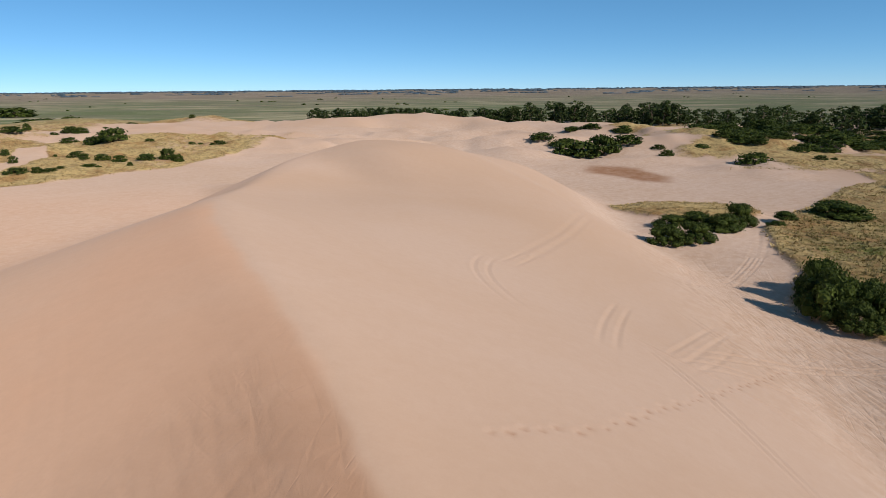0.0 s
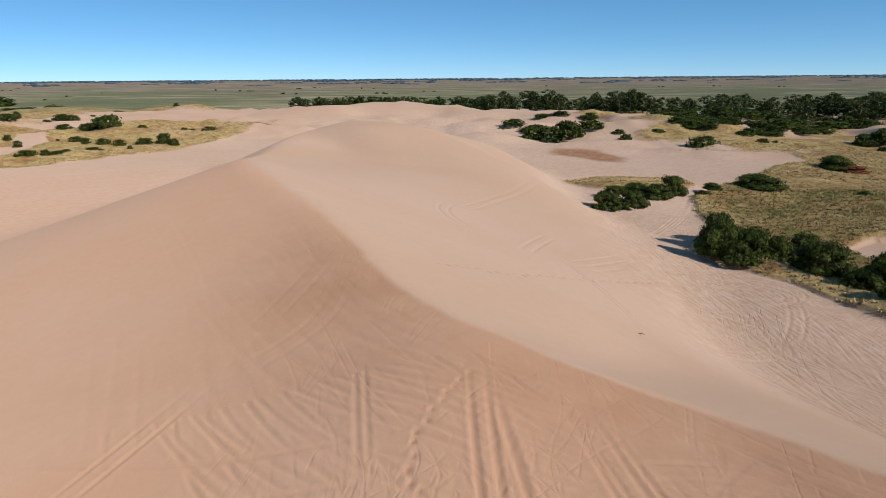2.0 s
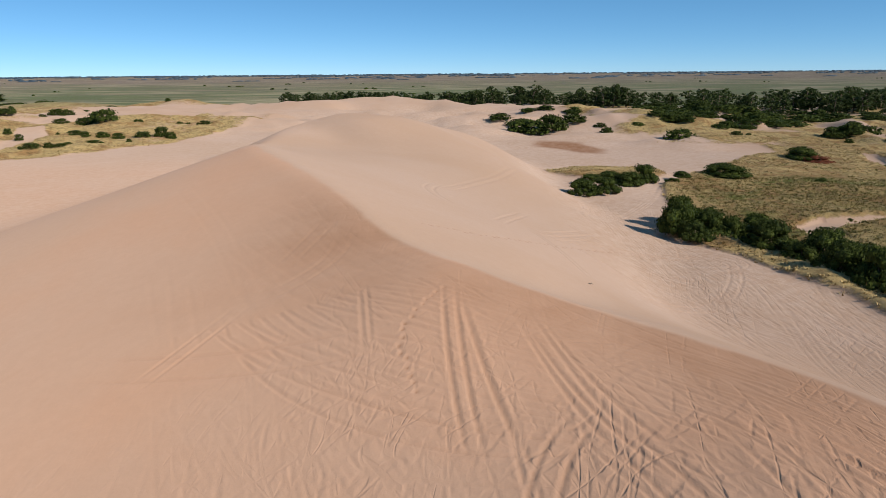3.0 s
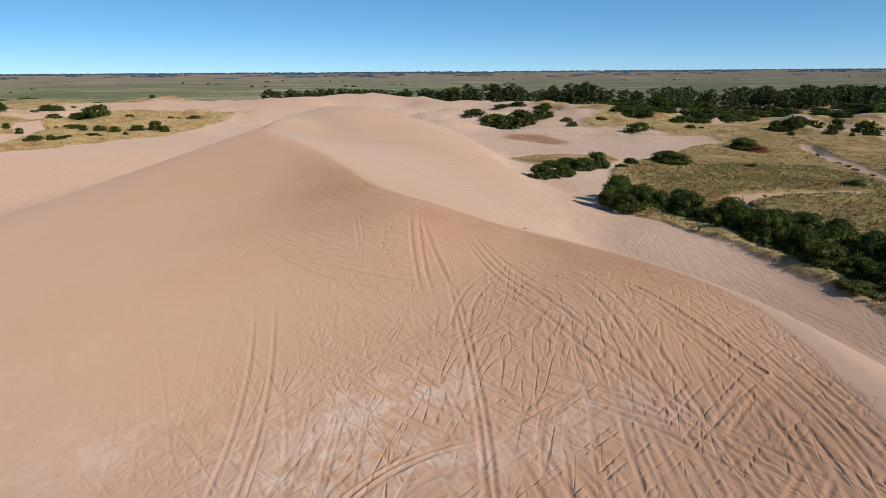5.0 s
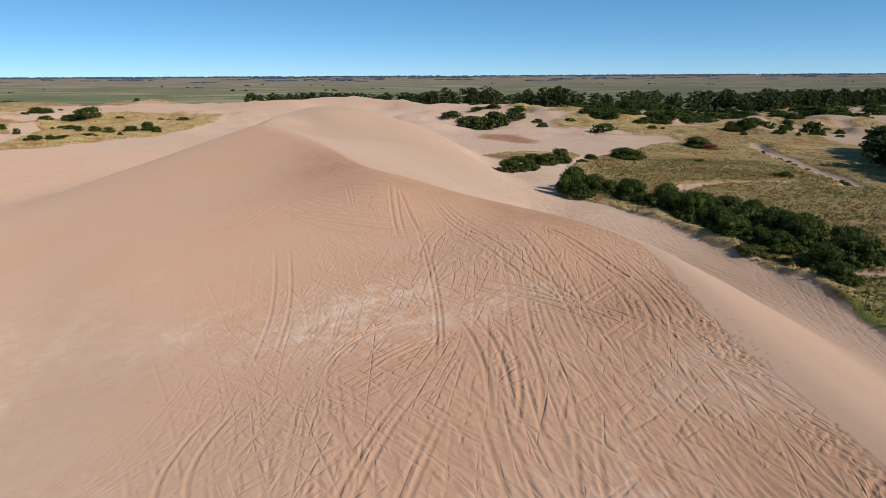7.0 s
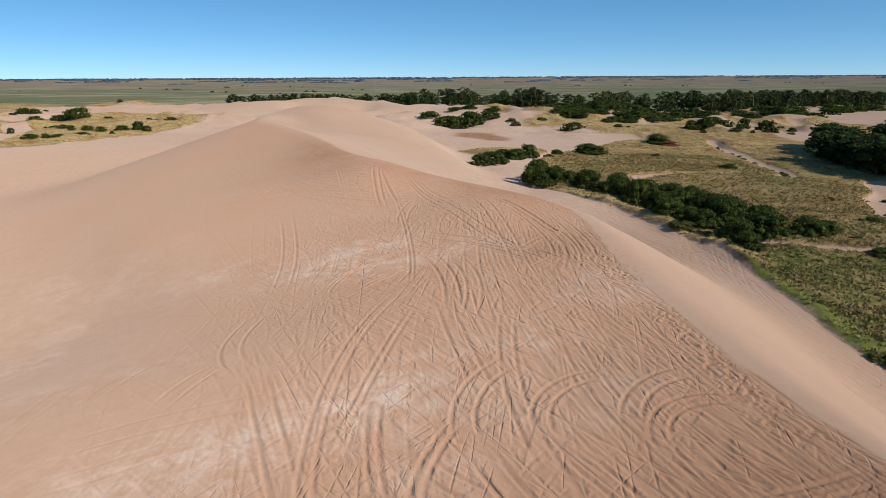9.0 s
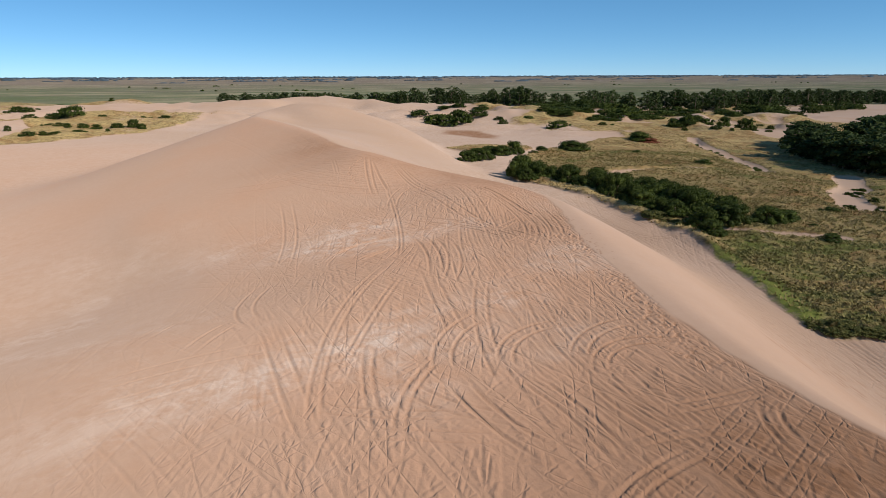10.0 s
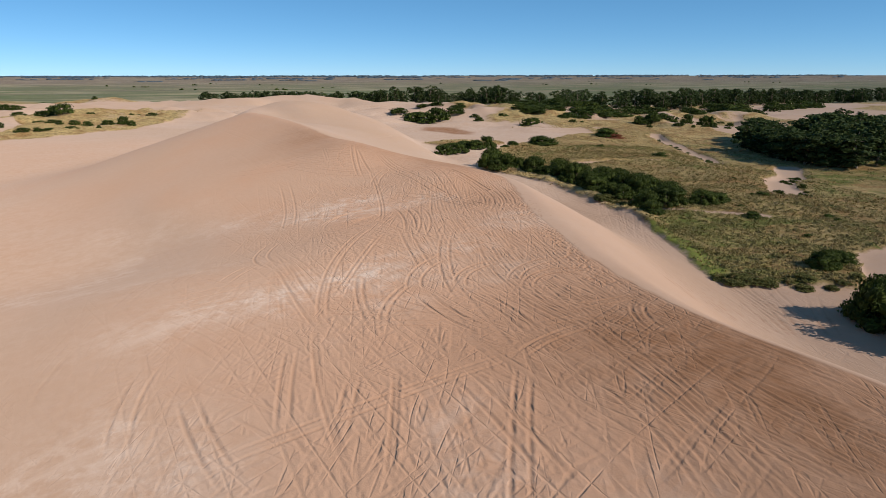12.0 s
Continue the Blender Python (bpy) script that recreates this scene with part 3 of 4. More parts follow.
CROSSINGS = [(-7, -32.7, 222, 5, -6.6, 0, 0.04, 1.0), (-11.4, -29.6, 207, 6, -3.6, 0, 0.035, 0.9), (-15.9, -40.5, 67, 15, 1.7, 1, 0.035, 1.2), (-15.1, -42.1, 89, 9, -3.5, 1, 0.03, 1.0), (-16.3, -39.5, 7, 10, 0.3, 1, 0.03, 1.0),
             (5, -28.9, 180, 12, -0.6, 1, 0.05, 0.9), (11.1, -32.5, 188, 12, -1.3, 1, 0.05, 1.0), (8.9, -30, 200, 16, -1.6, 1, 0.06, 0.8), (0.7, -37.7, 189, 12, -1.7, 2, 0.055, 0.5), (1.5, -42.4, 155, 8, -5.5, 0, 0.05, 0.9),
             (-1, -46.9, 107, 8, -0.1, 0, 0.05, 0.8), (-3.3, -44, 118, 9, -2.5, 0, 0.05, 0.7)]
SOUTH_RIDES = [(7.9, -55, 200, 12, -0.3, 1, 0.08, 0.75), (-7.9, -59.8, 71, 17, 0, 2, 0.055, 0.7), (7.5, -54.6, 44, 7, 4.6, 0, 0.07, 0.7), (-2.6, -46.1, 183, 16, -0.8, 3, 0.06, 0.2), (1.5, -53.3, 187, 10, 0.5, 2, 0.07, 0.2), (14.2, -52.8, 175, 14, 0.9, 0, 0.06, 0.8),
               (12.9, -47.5, 175, 20, -0.1, 0, 0.065, 1.0), (-11.4, -48.6, 189, 9, -2.6, 1, 0.045, 1.0), (-17.1, -43.9, 196, 9, -4.1, 0, 0.04, 1.1), (11.5, -53.1, 164, 13, 1.8, 0, 0.06, 0.9), (10.8, -56.9, 163, 10, 2.9, 0, 0.06, 0.9), (4.2, -54.7, 164, 11, 0.7, 1, 0.06, 0.9)]
MORE_SOUTH_RIDES = [(-0.6, -53.8, 192, 6, -0.5, 1, 0.06, 0.6), (-3.8, -48.8, 185, 10, -0.8, 1, 0.05, 0.6), (-8.9, -53.2, 164, 9, -1.4, 1, 0.05, 0.9)]


def press_plateau(marks, xs, ys):
    """All the rides on the dune's back."""
    for k, (x, y, heading, length, bend, sway, depth) in enumerate(plateau_rides()):
        ride(marks, xs, ys, run(x, y, heading, length, bend, sway, k), depth * 0.45, 0.065 + 0.03 * ((k * 7) % 5) / 5)
    marks *= (0.3 + 0.7 * ease(0, -13, ys))[None, :]
    rng = np.random.RandomState(17)
    for k in range(115):
        # sweeping rides along the inner side of the brink
        first, many = rng.randint(5, 95) if k < 65 else rng.randint(5, 45), rng.randint(14, 45)
        last = min(first + many, 150)
        line = RIDGE[first:last, :2]
        inward = np.stack([-ALONG[first:last, 1], ALONG[first:last, 0]], 1)
        off = 0.9 + 9 * rng.rand() ** 1.4 + rng.normal(0, 0.5) * np.linspace(-1, 1, len(line)) ** 2 * 3 + rng.normal(0, 0.03) * np.arange(len(line))
        line = line + inward * off[:, None]
        at = np.arange(0, len(line) - 1, 0.34)
        line = np.stack([np.interp(at, np.arange(len(line)), line[:, i]) for i in (0, 1)], 1)
        ride(marks, xs, ys, line, rng.uniform(0.02, 0.036), 0.078)
    for x, y, heading, length, bend, sway, depth, gauge in CROSSINGS + MIDDLE_RIDES + BRINK_RIDES + NORTH_RIDES + MORE_SOUTH_RIDES + SOUTH_RIDES + TURNS:
        ride(marks, xs, ys, run(x, y, heading, length, bend, sway, 3), depth * 0.85, 0.1, gauge)
    groove(marks, xs, ys, np.array([(12.4, -6.2), (13.4, -7.6), (14.4, -9.6), (15.4, -12.4), (16.2, -15.5)]), 0.3, 0.16)


def walker(line, step, stray, seed):
    """Places of steps along a line, left and right in turn."""
    rng, out, side = np.random.RandomState(seed), [], 1
    for (ax, ay), (bx, by) in zip(line[:-1], line[1:]):
        n = max(1, int(round(math.hypot(bx - ax, by - ay) / step)))
        for k in range(n):
            t, side = k / n, -side
            out.append((ax + t * (bx - ax) + side * 0.1 * (by - ay) / n + rng.normal(0, stray), ay + t * (by - ay) - side * 0.1 * (bx - ax) / n + rng.normal(0, stray), rng.uniform(0.55, 0.95)))
    return out


# one walker's trail across the pale slope; trodden places along the brink and on the dune's shoulder
TRAIL = walker([(1.3, 16.4), (2.9, 17.6), (4.8, 18.8), (8.9, 23.7), (13.9, 29.6), (22.2, 38.9)], 0.8, 0.04, 5)
TRODDEN = walker([(17.2, -22.5), (17.6, -28)] * 8, 0.5, 0.75, 6) + walker([(18.6, -12), (18.2, -22)] * 2, 0.8, 0.5, 7) + walker([(17, -32), (16.6, -45)] * 4, 0.55, 0.5, 8) + walker([(2.0, 3.2), (1.0, 2.0), (0.2, 0.6), (0.2, -0.6), (0.9, -3)], 0.4, 0.05, 9)


def press_steps(hgt, xs, ys, places, deep, wide):
    """Small pits with a low rim pushed up behind each step."""
    for x, y, size in places:
        i0, i1, j0, j1 = np.searchsorted(xs, x - 0.5), np.searchsorted(xs, x + 0.5), np.searchsorted(ys, y - 0.5), np.searchsorted(ys, y + 0.5)
        if i1 - i0 < 2 or j1 - j0 < 2:
            continue
        gx, gy = xs[i0:i1, None] - x, ys[None, j0:j1] - y
        r = wide * size
        hgt[i0:i1, j0:j1] += deep * (0.6 * np.exp(-((gx + 1.3 * r) ** 2 + (gy - 0.8 * r) ** 2) / r**2) - np.exp(-(gx**2 + gy**2) / r**2))


# ---- the ground, one sheet with finer cells near the walk ----
def cells(lo, hi, step):
    return lo + step * np.arange(int(round((hi - lo) / step)) + 1)


def spread(edge, far, step):
    """Ever wider steps from edge out to far."""
    out = [edge]
    while abs(out[-1]) < far:
        step *= 1.16
        out.append(out[-1] + math.copysign(step, edge))
    return out[1:]


# bleached, hard-blown patches on the dune's back: middle, strength, half widths, turn
PALE_SPOTS = [(0.7, -14.5, 1.0, 3.2, 2.2, 0), (4.6, -19, 0.8, 2.6, 1.8, 0), (9.2, -17, 0.8, 2.4, 1.8, 0), (-4.5, -17.5, 0.45, 4, 3, 0), (-11, -15.5, 0.4, 6, 4, 0), (2, -38.3, 0.9, 3.5, 2.2, 0), (9.3, -34.5, 0.8, 3, 2, 0),
              (-6.5, -41.5, 0.7, 3.5, 2.4, 10), (-11.5, -43, 0.38, 5, 3.4, 8), (-15.5, -45.5, 0.2, 3.5, 3, 0), (-12, -56, 0.4, 6, 5, 0), (-13, -33, 0.25, 8, 5, 0)]
LEVELS = [(cells(-144, 192, 1.2), cells(-96, 288, 1.2)), (cells(-26.4, 60, 0.3), cells(-79.2, 110.4, 0.3)), (cells(-18, 24, 0.15), cells(-72, 48, 0.15)), (cells(24, 48, 0.15), cells(-36, 78, 0.15)), (cells(-12, 22.2, 0.075), cells(-66, 4.2, 0.075))]


def build_ground():
    outer_x = np.array(spread(-240, 4980, 4.8)[::-1] + list(cells(-240, 384, 4.8)) + spread(384, 4980, 4.8))
    outer_y = np.array(spread(-96, 3000, 4.8)[::-1] + list(cells(-96, 480, 4.8)) + spread(480, 4980, 4.8))
    levels = [(outer_x, outer_y)] + LEVELS
    verts, faces, masks, start = [], [], [], 0
    done = []
    for n, (xs, ys) in enumerate(levels):
        gx, gy = np.meshgrid(xs, ys, indexing="ij")
        grass, plain = coverage(gx, gy), plain_share(gx, gy)
        h = land(gx, gy, grass)
        marks = np.zeros_like(h)
        lee = great_dune(gx, gy, LEE)
        low, trod = np.zeros_like(h), np.zeros_like(h)
        if n in (3, 5):
            press_steps(trod, xs, ys, TRAIL + TRODDEN, 1.0, 0.15 if n == 3 else 0.1)
        if n in (2, 3, 4):
            for x, y, heading, length, bend, sway, depth in flat_rides():
                ride(low, xs, ys, run(x, y, heading, length, bend, sway, int(100 * depth + x)), depth * (1.2 if n == 2 else 0.75), 0.2 if n == 2 else 0.12)
            low *= ease(0.5, 0.9, lee) * (1 - grass) * ease(8.5, 6.5, h) * (ease(-46, -34, gy) if n == 2 else 1.0)
            for x, y, heading, length, bend, gauge in LEE_RIDES + FLAT_RIDES:
                ride(low, xs, ys, run(x, y, heading, length, bend, 2, 4), 0.08 if n == 2 else 0.07, 0.2 if n == 2 else 0.13, gauge)
        if n == 3:
            press_steps(low, xs, ys, TRAIL, 0.05, 0.22)
        if n in (3, 5):
            press_plateau(marks, xs, ys)
            press_steps(marks, xs, ys, TRODDEN, 0.06, 0.14)
            marks *= ease(0.75, 0.25, lee)
            back = ease(-8, 6, gx) * ease(0.6, 0.2, lee) * ease(-2, -20, gy)
            marks += back * (0.02 * rough(gx, gy, 1.1, 3) + 0.012 * rough(gx, gy, 0.4, 2))
        h += 0.05 * np.tanh((marks + low) / 0.05)
        if n:
            # the rim follows the coarser cells outside
            cx, cy, ch = done[(0, 0, 1, 2, 2, 3)[n]]
            for i in (0, -1):
                k = np.searchsorted(cx, xs[i] - 1e-6)
                h[i, :] = np.interp(ys, cy, ch[k, :])
            for j in (0, -1):
                k = np.searchsorted(cy, ys[j] - 1e-6)
                h[:, j] = np.interp(xs, cx, ch[:, k])
        done.append((xs, ys, h))
        verts.append(np.stack([gx, gy, h], -1).reshape(-1, 3))
        pale = sum(swell(gx, gy, *spot) for spot in PALE_SPOTS) * (0.75 + 0.6 * rough(gx, gy + 30, 4, 4))
        pale = np.clip(pale + 0.35 * ease(0.1, 0.5, rough(gx, gy + 30, 10, 4)) * ease(0, -14, gy), 0, 1) * ease(24, 14, gx) * ease(0.6, 0.3, lee)
        pale = np.maximum(pale, (0.2 + 0.12 * ease(-25, 5, gx)) * ease(9, 5, h) * (1 - grass) * ease(62, 48, gx - 0.4 * np.maximum(gy - 60, 0)) * ease(2, 40, gy + 2.0 * np.maximum(20 - gx, 0)))
        dark_brown = ease(1.1, 0.5, np.hypot((gx - 45 + 0.45 * (gy - 158)) / 8, (gy - 158) / 14) + 0.3 * rough(gx, gy, 8, 3))
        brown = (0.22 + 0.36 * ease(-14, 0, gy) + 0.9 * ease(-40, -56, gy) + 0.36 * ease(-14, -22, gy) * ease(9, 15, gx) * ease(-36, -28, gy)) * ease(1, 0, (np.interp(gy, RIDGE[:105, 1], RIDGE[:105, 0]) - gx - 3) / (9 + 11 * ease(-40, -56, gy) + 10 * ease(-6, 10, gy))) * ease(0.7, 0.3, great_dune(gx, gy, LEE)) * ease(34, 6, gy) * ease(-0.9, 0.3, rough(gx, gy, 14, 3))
        dark_brown = np.maximum(dark_brown, brown)
        dark_brown = np.maximum(dark_brown, 0.16 * ease(0.6, 0.9, lee) * ease(7.5, 5, h) * ease(34, 8, gy) * ease(18, 28, gx) * (1 - grass))
        # browner inside the footprint pits
        dark_brown = np.maximum(dark_brown, 0.65 * np.clip(-1.3 * trod, 0, 1))
        straw = straw_share(gx, gy)
        ridden = ease(0.6, 0.3, lee) * ease(5.5, 7.5, h) * (0.22 + 0.78 * ease(-13, 3, gx + 5 * rough(gx, gy, 16, 3))) * (0.25 + 0.75 * ease(3, -12, gy + 4 * rough(gx, gy, 9, 2))) * ease(40, 10, gy)
        ridden = np.maximum(ridden, 0.6 * ease(0.6, 0.95, lee) * ease(8.0, 4.4, h) * (1 - grass) * ease(95, 60, gy) * ease(14, 24, gx) * ease(60, 46, gx))
        # browner towards the bottom of the ruts, most of all in the south-east
        dark_brown = np.maximum(dark_brown, (0.25 + 0.4 * ease(4, 16, gx) * ease(-20, -45, gy)) * ease(0.012, 0.05, -marks - low) * ease(20, -4, gy))
        coarse_sand = ease(0.85, 0.15, lee + 0.25 * rough(gx, gy, 3, 3)) * ease(6.5, 9.5, h) * ease(45, 36, gy) * (0.8 + 0.2 * ease(12, -4, gy)) * ease(-42, -14, gx + 5 * rough(gx, gy, 12, 3))
        coarse_sand = np.maximum(coarse_sand, 0.55 * ease(-12, -30, gx) * ease(140, 100, gy))
        coarse_sand = np.maximum(coarse_sand, ease(3.5, 6.5, h) * (0.05 + 0.3 * ease(-4, -22, gy)) * ease(45, 25, gy) * ease(32, 26, gx))
        masks.append(np.stack([grass, plain, pale, dark_brown, coarse_sand, straw, ridden], -1).reshape(-1, 7))
        idx = start + np.arange(gx.size).reshape(gx.shape)
        quads = np.stack([idx[:-1, :-1], idx[1:, :-1], idx[1:, 1:], idx[:-1, 1:]], -1)
        keep = np.ones(quads.shape[:2], bool)
        for inner in ((1,), (2,), (3, 4), (5,), (), ())[n]:
            ix, iy = levels[inner]
            mx, my = (xs[:-1] + xs[1:]) / 2, (ys[:-1] + ys[1:]) / 2
            keep &= ~(((mx > ix[0]) & (mx < ix[-1]))[:, None] & ((my > iy[0]) & (my < iy[-1]))[None, :])
        faces.append(quads[keep])
        start += gx.size
    verts, faces, masks = np.concatenate(verts), np.concatenate(faces), np.concatenate(masks)
    used = np.zeros(len(verts), bool)
    used[faces.ravel()] = True
    new_index = np.cumsum(used) - 1
    verts, masks, faces = verts[used], masks[used], new_index[faces]
    mesh = quad_mesh("ground", verts, faces, True)
    for k, name in enumerate(("grass", "plain", "pale", "dark_brown", "coarse", "straw", "ridden")):
        mesh.attributes.new(name, "FLOAT", "POINT").data.foreach_set("value", masks[:, k].astype(np.float32))
    mesh.materials.append(MAT_GROUND)
    return tagged(new("ground", mesh), "pink-tan dune sand with wheel tracks and dry grass", "ground", kind="structure")


def quad_mesh(name, verts, faces, smooth_shaded=False):
    """A mesh from arrays: faces all with the same number of corners."""
    mesh = bpy.data.meshes.new(name)
    faces = np.asarray(faces, np.int32)
    count, corners = faces.shape
    mesh.vertices.add(len(verts))
    mesh.vertices.foreach_set("co", np.asarray(verts, np.float32).ravel())
    mesh.loops.add(count * corners)
    mesh.loops.foreach_set("vertex_index", faces.ravel())
    mesh.polygons.add(count)
    mesh.polygons.foreach_set("loop_start", np.arange(0, count * corners, corners, dtype=np.int32))
    mesh.polygons.foreach_set("use_smooth", np.full(count, smooth_shaded))
    mesh.update(calc_edges=True)
    return mesh


build_ground()


# ---- plants ----
def part(name, mesh, material, parent, label=""):
    """Links a mesh as one part under a thing."""
    if not mesh.materials:
        mesh.materials.append(material)
    ob = new(name, mesh)
    ob.parent = parent
    return tagged(ob, label)


def leaf_cloud(rng, puffs, leaves, size, flat=0.8, steps=3):
    """Leaf sprays over a set of puffs (x, y, z, radius): small bent kites that face outwards, and a rough core in each puff."""
    verts, quads = [], []
    base = 0
    for cx, cy, cz, r in puffs:
        n = max(8, int(leaves * (r**2)))
        way = rng.normal(size=(n, 3))
        way[:, 2] = np.where(way[:, 2] < -0.4, -way[:, 2], way[:, 2])
        way /= np.linalg.norm(way, axis=1)[:, None]
        dist = r * (0.72 + 0.42 * rng.rand(n) ** 0.7)
        mid = way * dist[:, None] * (1, 1, flat) + (cx, cy, cz)
        tilt = way + rng.normal(scale=0.55, size=(n, 3))
        tilt /= np.linalg.norm(tilt, axis=1)[:, None]
        u = np.cross(tilt, rng.normal(size=(n, 3)))
        u /= np.linalg.norm(u, axis=1)[:, None]
        v = np.cross(tilt, u)
        s = (size * (0.6 + 0.8 * rng.rand(n)))[:, None]
        corners = np.stack([mid - u * s, mid - v * s * 0.55 + tilt * s * 0.2, mid + u * s * 1.1, mid + v * s * 0.55 + tilt * s * 0.2], 1)
        verts.append(corners.reshape(-1, 3))
        quads.append(base + np.arange(4 * n).reshape(n, 4))
        base += 4 * n
        # core: a lumpy box-sphere
        g = np.array([(a, b) for a in np.linspace(-1, 1, steps) for b in np.linspace(-1, 1, steps)], float)
        for axis in range(3):
            for sign in (-1, 1):
                p = np.insert(g, axis, sign, axis=1)
                p /= np.linalg.norm(p, axis=1)[:, None]
                p = p * r * 0.66 * (1 + 0.12 * np.sin(7 * p.sum(1) + cx * 3))[:, None] * (1, 1, flat) + (cx, cy, cz)
                verts.append(p)
                k = base + np.arange(steps * steps).reshape(steps, steps)
                f = np.stack([k[:-1, :-1], k[1:, :-1], k[1:, 1:], k[:-1, 1:]], -1).reshape(-1, 4)
                quads.append(f if (sign > 0) != (axis == 1) else f[:, ::-1])
                base += steps * steps
    return np.concatenate(verts), np.concatenate(quads)


def limb(verts, quads, a, b, ra, rb, sides=6):
    """Adds a tapered round limb from a to b."""
    a, b = Vector(a), Vector(b)
    turn = (b - a).to_track_quat("Z", "Y")
    base = len(verts)
    for at, r in ((a, ra), ((a + b) / 2 + Vector((0.3 * ra, -0.2 * ra, 0)), (ra + rb) * 0.52), (b, rb)):
        for k in range(sides):
            t = 2 * math.pi * k / sides
            verts.append(tuple(at + turn @ Vector((r * math.cos(t), r * math.sin(t), 0))))
    for ring in range(2):
        for k in range(sides):
            n = (k + 1) % sides
            quads.append((base + ring * sides + k, base + ring * sides + n, base + (ring + 1) * sides + n, base + (ring + 1) * sides + k))


def shrub(name, seed, leaves, size, spread_out=1.0, material=None, wood=None, steps=3):
    """A rounded evergreen shrub, about 2 wide and 1.1 high: several stems and a crown of leafy puffs."""
    rng = np.random.RandomState(seed)
    top = new(name)
    puffs = []
    for k in range(13):
        a, d = rng.rand() * 6.28, (0.1 + 0.9 * rng.rand()) * 0.66
        puffs.append((d * math.cos(a) * spread_out, d * math.sin(a) / spread_out, 0.30 + 0.36 * (1 - d * d) + 0.14 * rng.rand(), 0.22 + 0.14 * rng.rand()))
    for k in range(9):
        a, d = k * 0.7 + 0.4 * rng.rand(), 0.4 + 0.32 * rng.rand()
        puffs.append((d * math.cos(a) * spread_out, d * math.sin(a) / spread_out, 0.3 + 0.1 * rng.rand(), 0.2 + 0.08 * rng.rand()))
    for k in range(13):
        a, d = k * 0.483 + 0.3 * rng.rand(), 0.55 + 0.28 * rng.rand()
        puffs.append((d * math.cos(a) * spread_out, d * math.sin(a) / spread_out, 0.12 + 0.1 * rng.rand(), 0.2 + 0.1 * rng.rand()))
    for k in range(3):
        x, y, z, r = puffs[k]
        verts, quads = [], []
        limb(verts, quads, (0.05 * k - 0.08, 0.03 * k, -0.12), (x * 0.9, y * 0.9, z), 0.045, 0.018)
        part("stem", quad_mesh("stem", verts, quads, True), wood or MAT_BARK, top)
    part("crown", quad_mesh("crown", *leaf_cloud(rng, puffs, leaves, size, 0.8, steps)), material or MAT_SHRUB, top)
    return top


def pine(name, seed, leaves, size, steps=3):
    """A dune pine, 1 high: a bare leaning trunk, side limbs, and an uneven crown of needle puffs that widens upwards."""
    rng = np.random.RandomState(seed)
    top = new(name)
    lean = rng.normal(scale=0.03, size=2)
    verts, quads, puffs = [], [], []
    limb(verts, quads, (0, 0, -0.04), (lean[0], lean[1], 0.55), 0.026, 0.017)
    limb(verts, quads, (lean[0], lean[1], 0.53), (lean[0] * 2, lean[1] * 2, 0.9), 0.017, 0.006)
    for k in range(15):
        z = 0.11 + 0.79 * (k + rng.rand()) / 15
        a = 2.4 * k + rng.rand()
        d = (0.06 + 0.2 * rng.rand()) * (1.25 - 0.9 * abs(z - 0.5))
        p = (lean[0] * 1.5 + d * math.cos(a), lean[1] * 1.5 + d * math.sin(a), z)
        puffs.append((*p, 0.09 + 0.07 * rng.rand()))
        if k % 2 == 0:
            limb(verts, quads, (lean[0] * z, lean[1] * z, z - 0.08), p, 0.009, 0.004, 5)
    puffs.append((lean[0] * 2, lean[1] * 2, 0.93, 0.075))
    part("trunk", quad_mesh("trunk", verts, quads, True), MAT_BARK, top)
    part("crown", quad_mesh("crown", *leaf_cloud(rng, puffs, leaves, size, 0.75, steps)), MAT_PINE, top)
    return top


def plant(kind, x, y, wide, high, turn, label, category, group, sink=0.0):
    """Sets a copy of a plant on the ground, so wide and so high."""
    m = Matrix.LocRotScale((x, y, height_at(x, y) - sink), Euler((0, 0, turn)), None)
    ob = copy_thing(kind, m)
    ob.scale = (wide, wide, high)
    return tagged(ob, label, category, group)


def drop_models(models):
    for top in models:
        for ob in (*top.children_recursive, top):
            bpy.data.objects.remove(ob)


SHRUBS = [shrub("shrub", 31 + k, 980, 0.044, (1.0, 1.15, 0.9, 1.3)[k]) for k in range(4)]
FAR_SHRUBS = [shrub("shrub", 51 + k, 190, 0.098, (1.0, 1.2, 1.35)[k], None, None, 2) for k in range(3)]
DRY_SHRUB = shrub("shrub", 71, 400, 0.07, 1.1, MAT_SHRUB_DRY, MAT_GREY_WOOD)
RUSTY = shrub("shrub", 72, 400, 0.07, 1.3, MAT_RED, MAT_GREY_WOOD)
PINES = [pine("pine_tree", 81 + k, 1900, 0.038) for k in range(3)]
FAR_PINES = [pine("pine_tree", 91 + k, 1150, 0.048, 2) for k in range(4)]
turns = random.Random(4)


def shrubs(rows, kinds, label, group, sink=0.15):
    for x, y, wide, high in rows:
        wide, high = wide * turns.uniform(0.85, 1.12), high * turns.uniform(0.6, 1.02)
        plant(turns.choice(kinds), x, y + 0.3 * wide, wide / 1.85, high / 1.05, turns.uniform(0, 6.28), label, "shrub", group, sink)


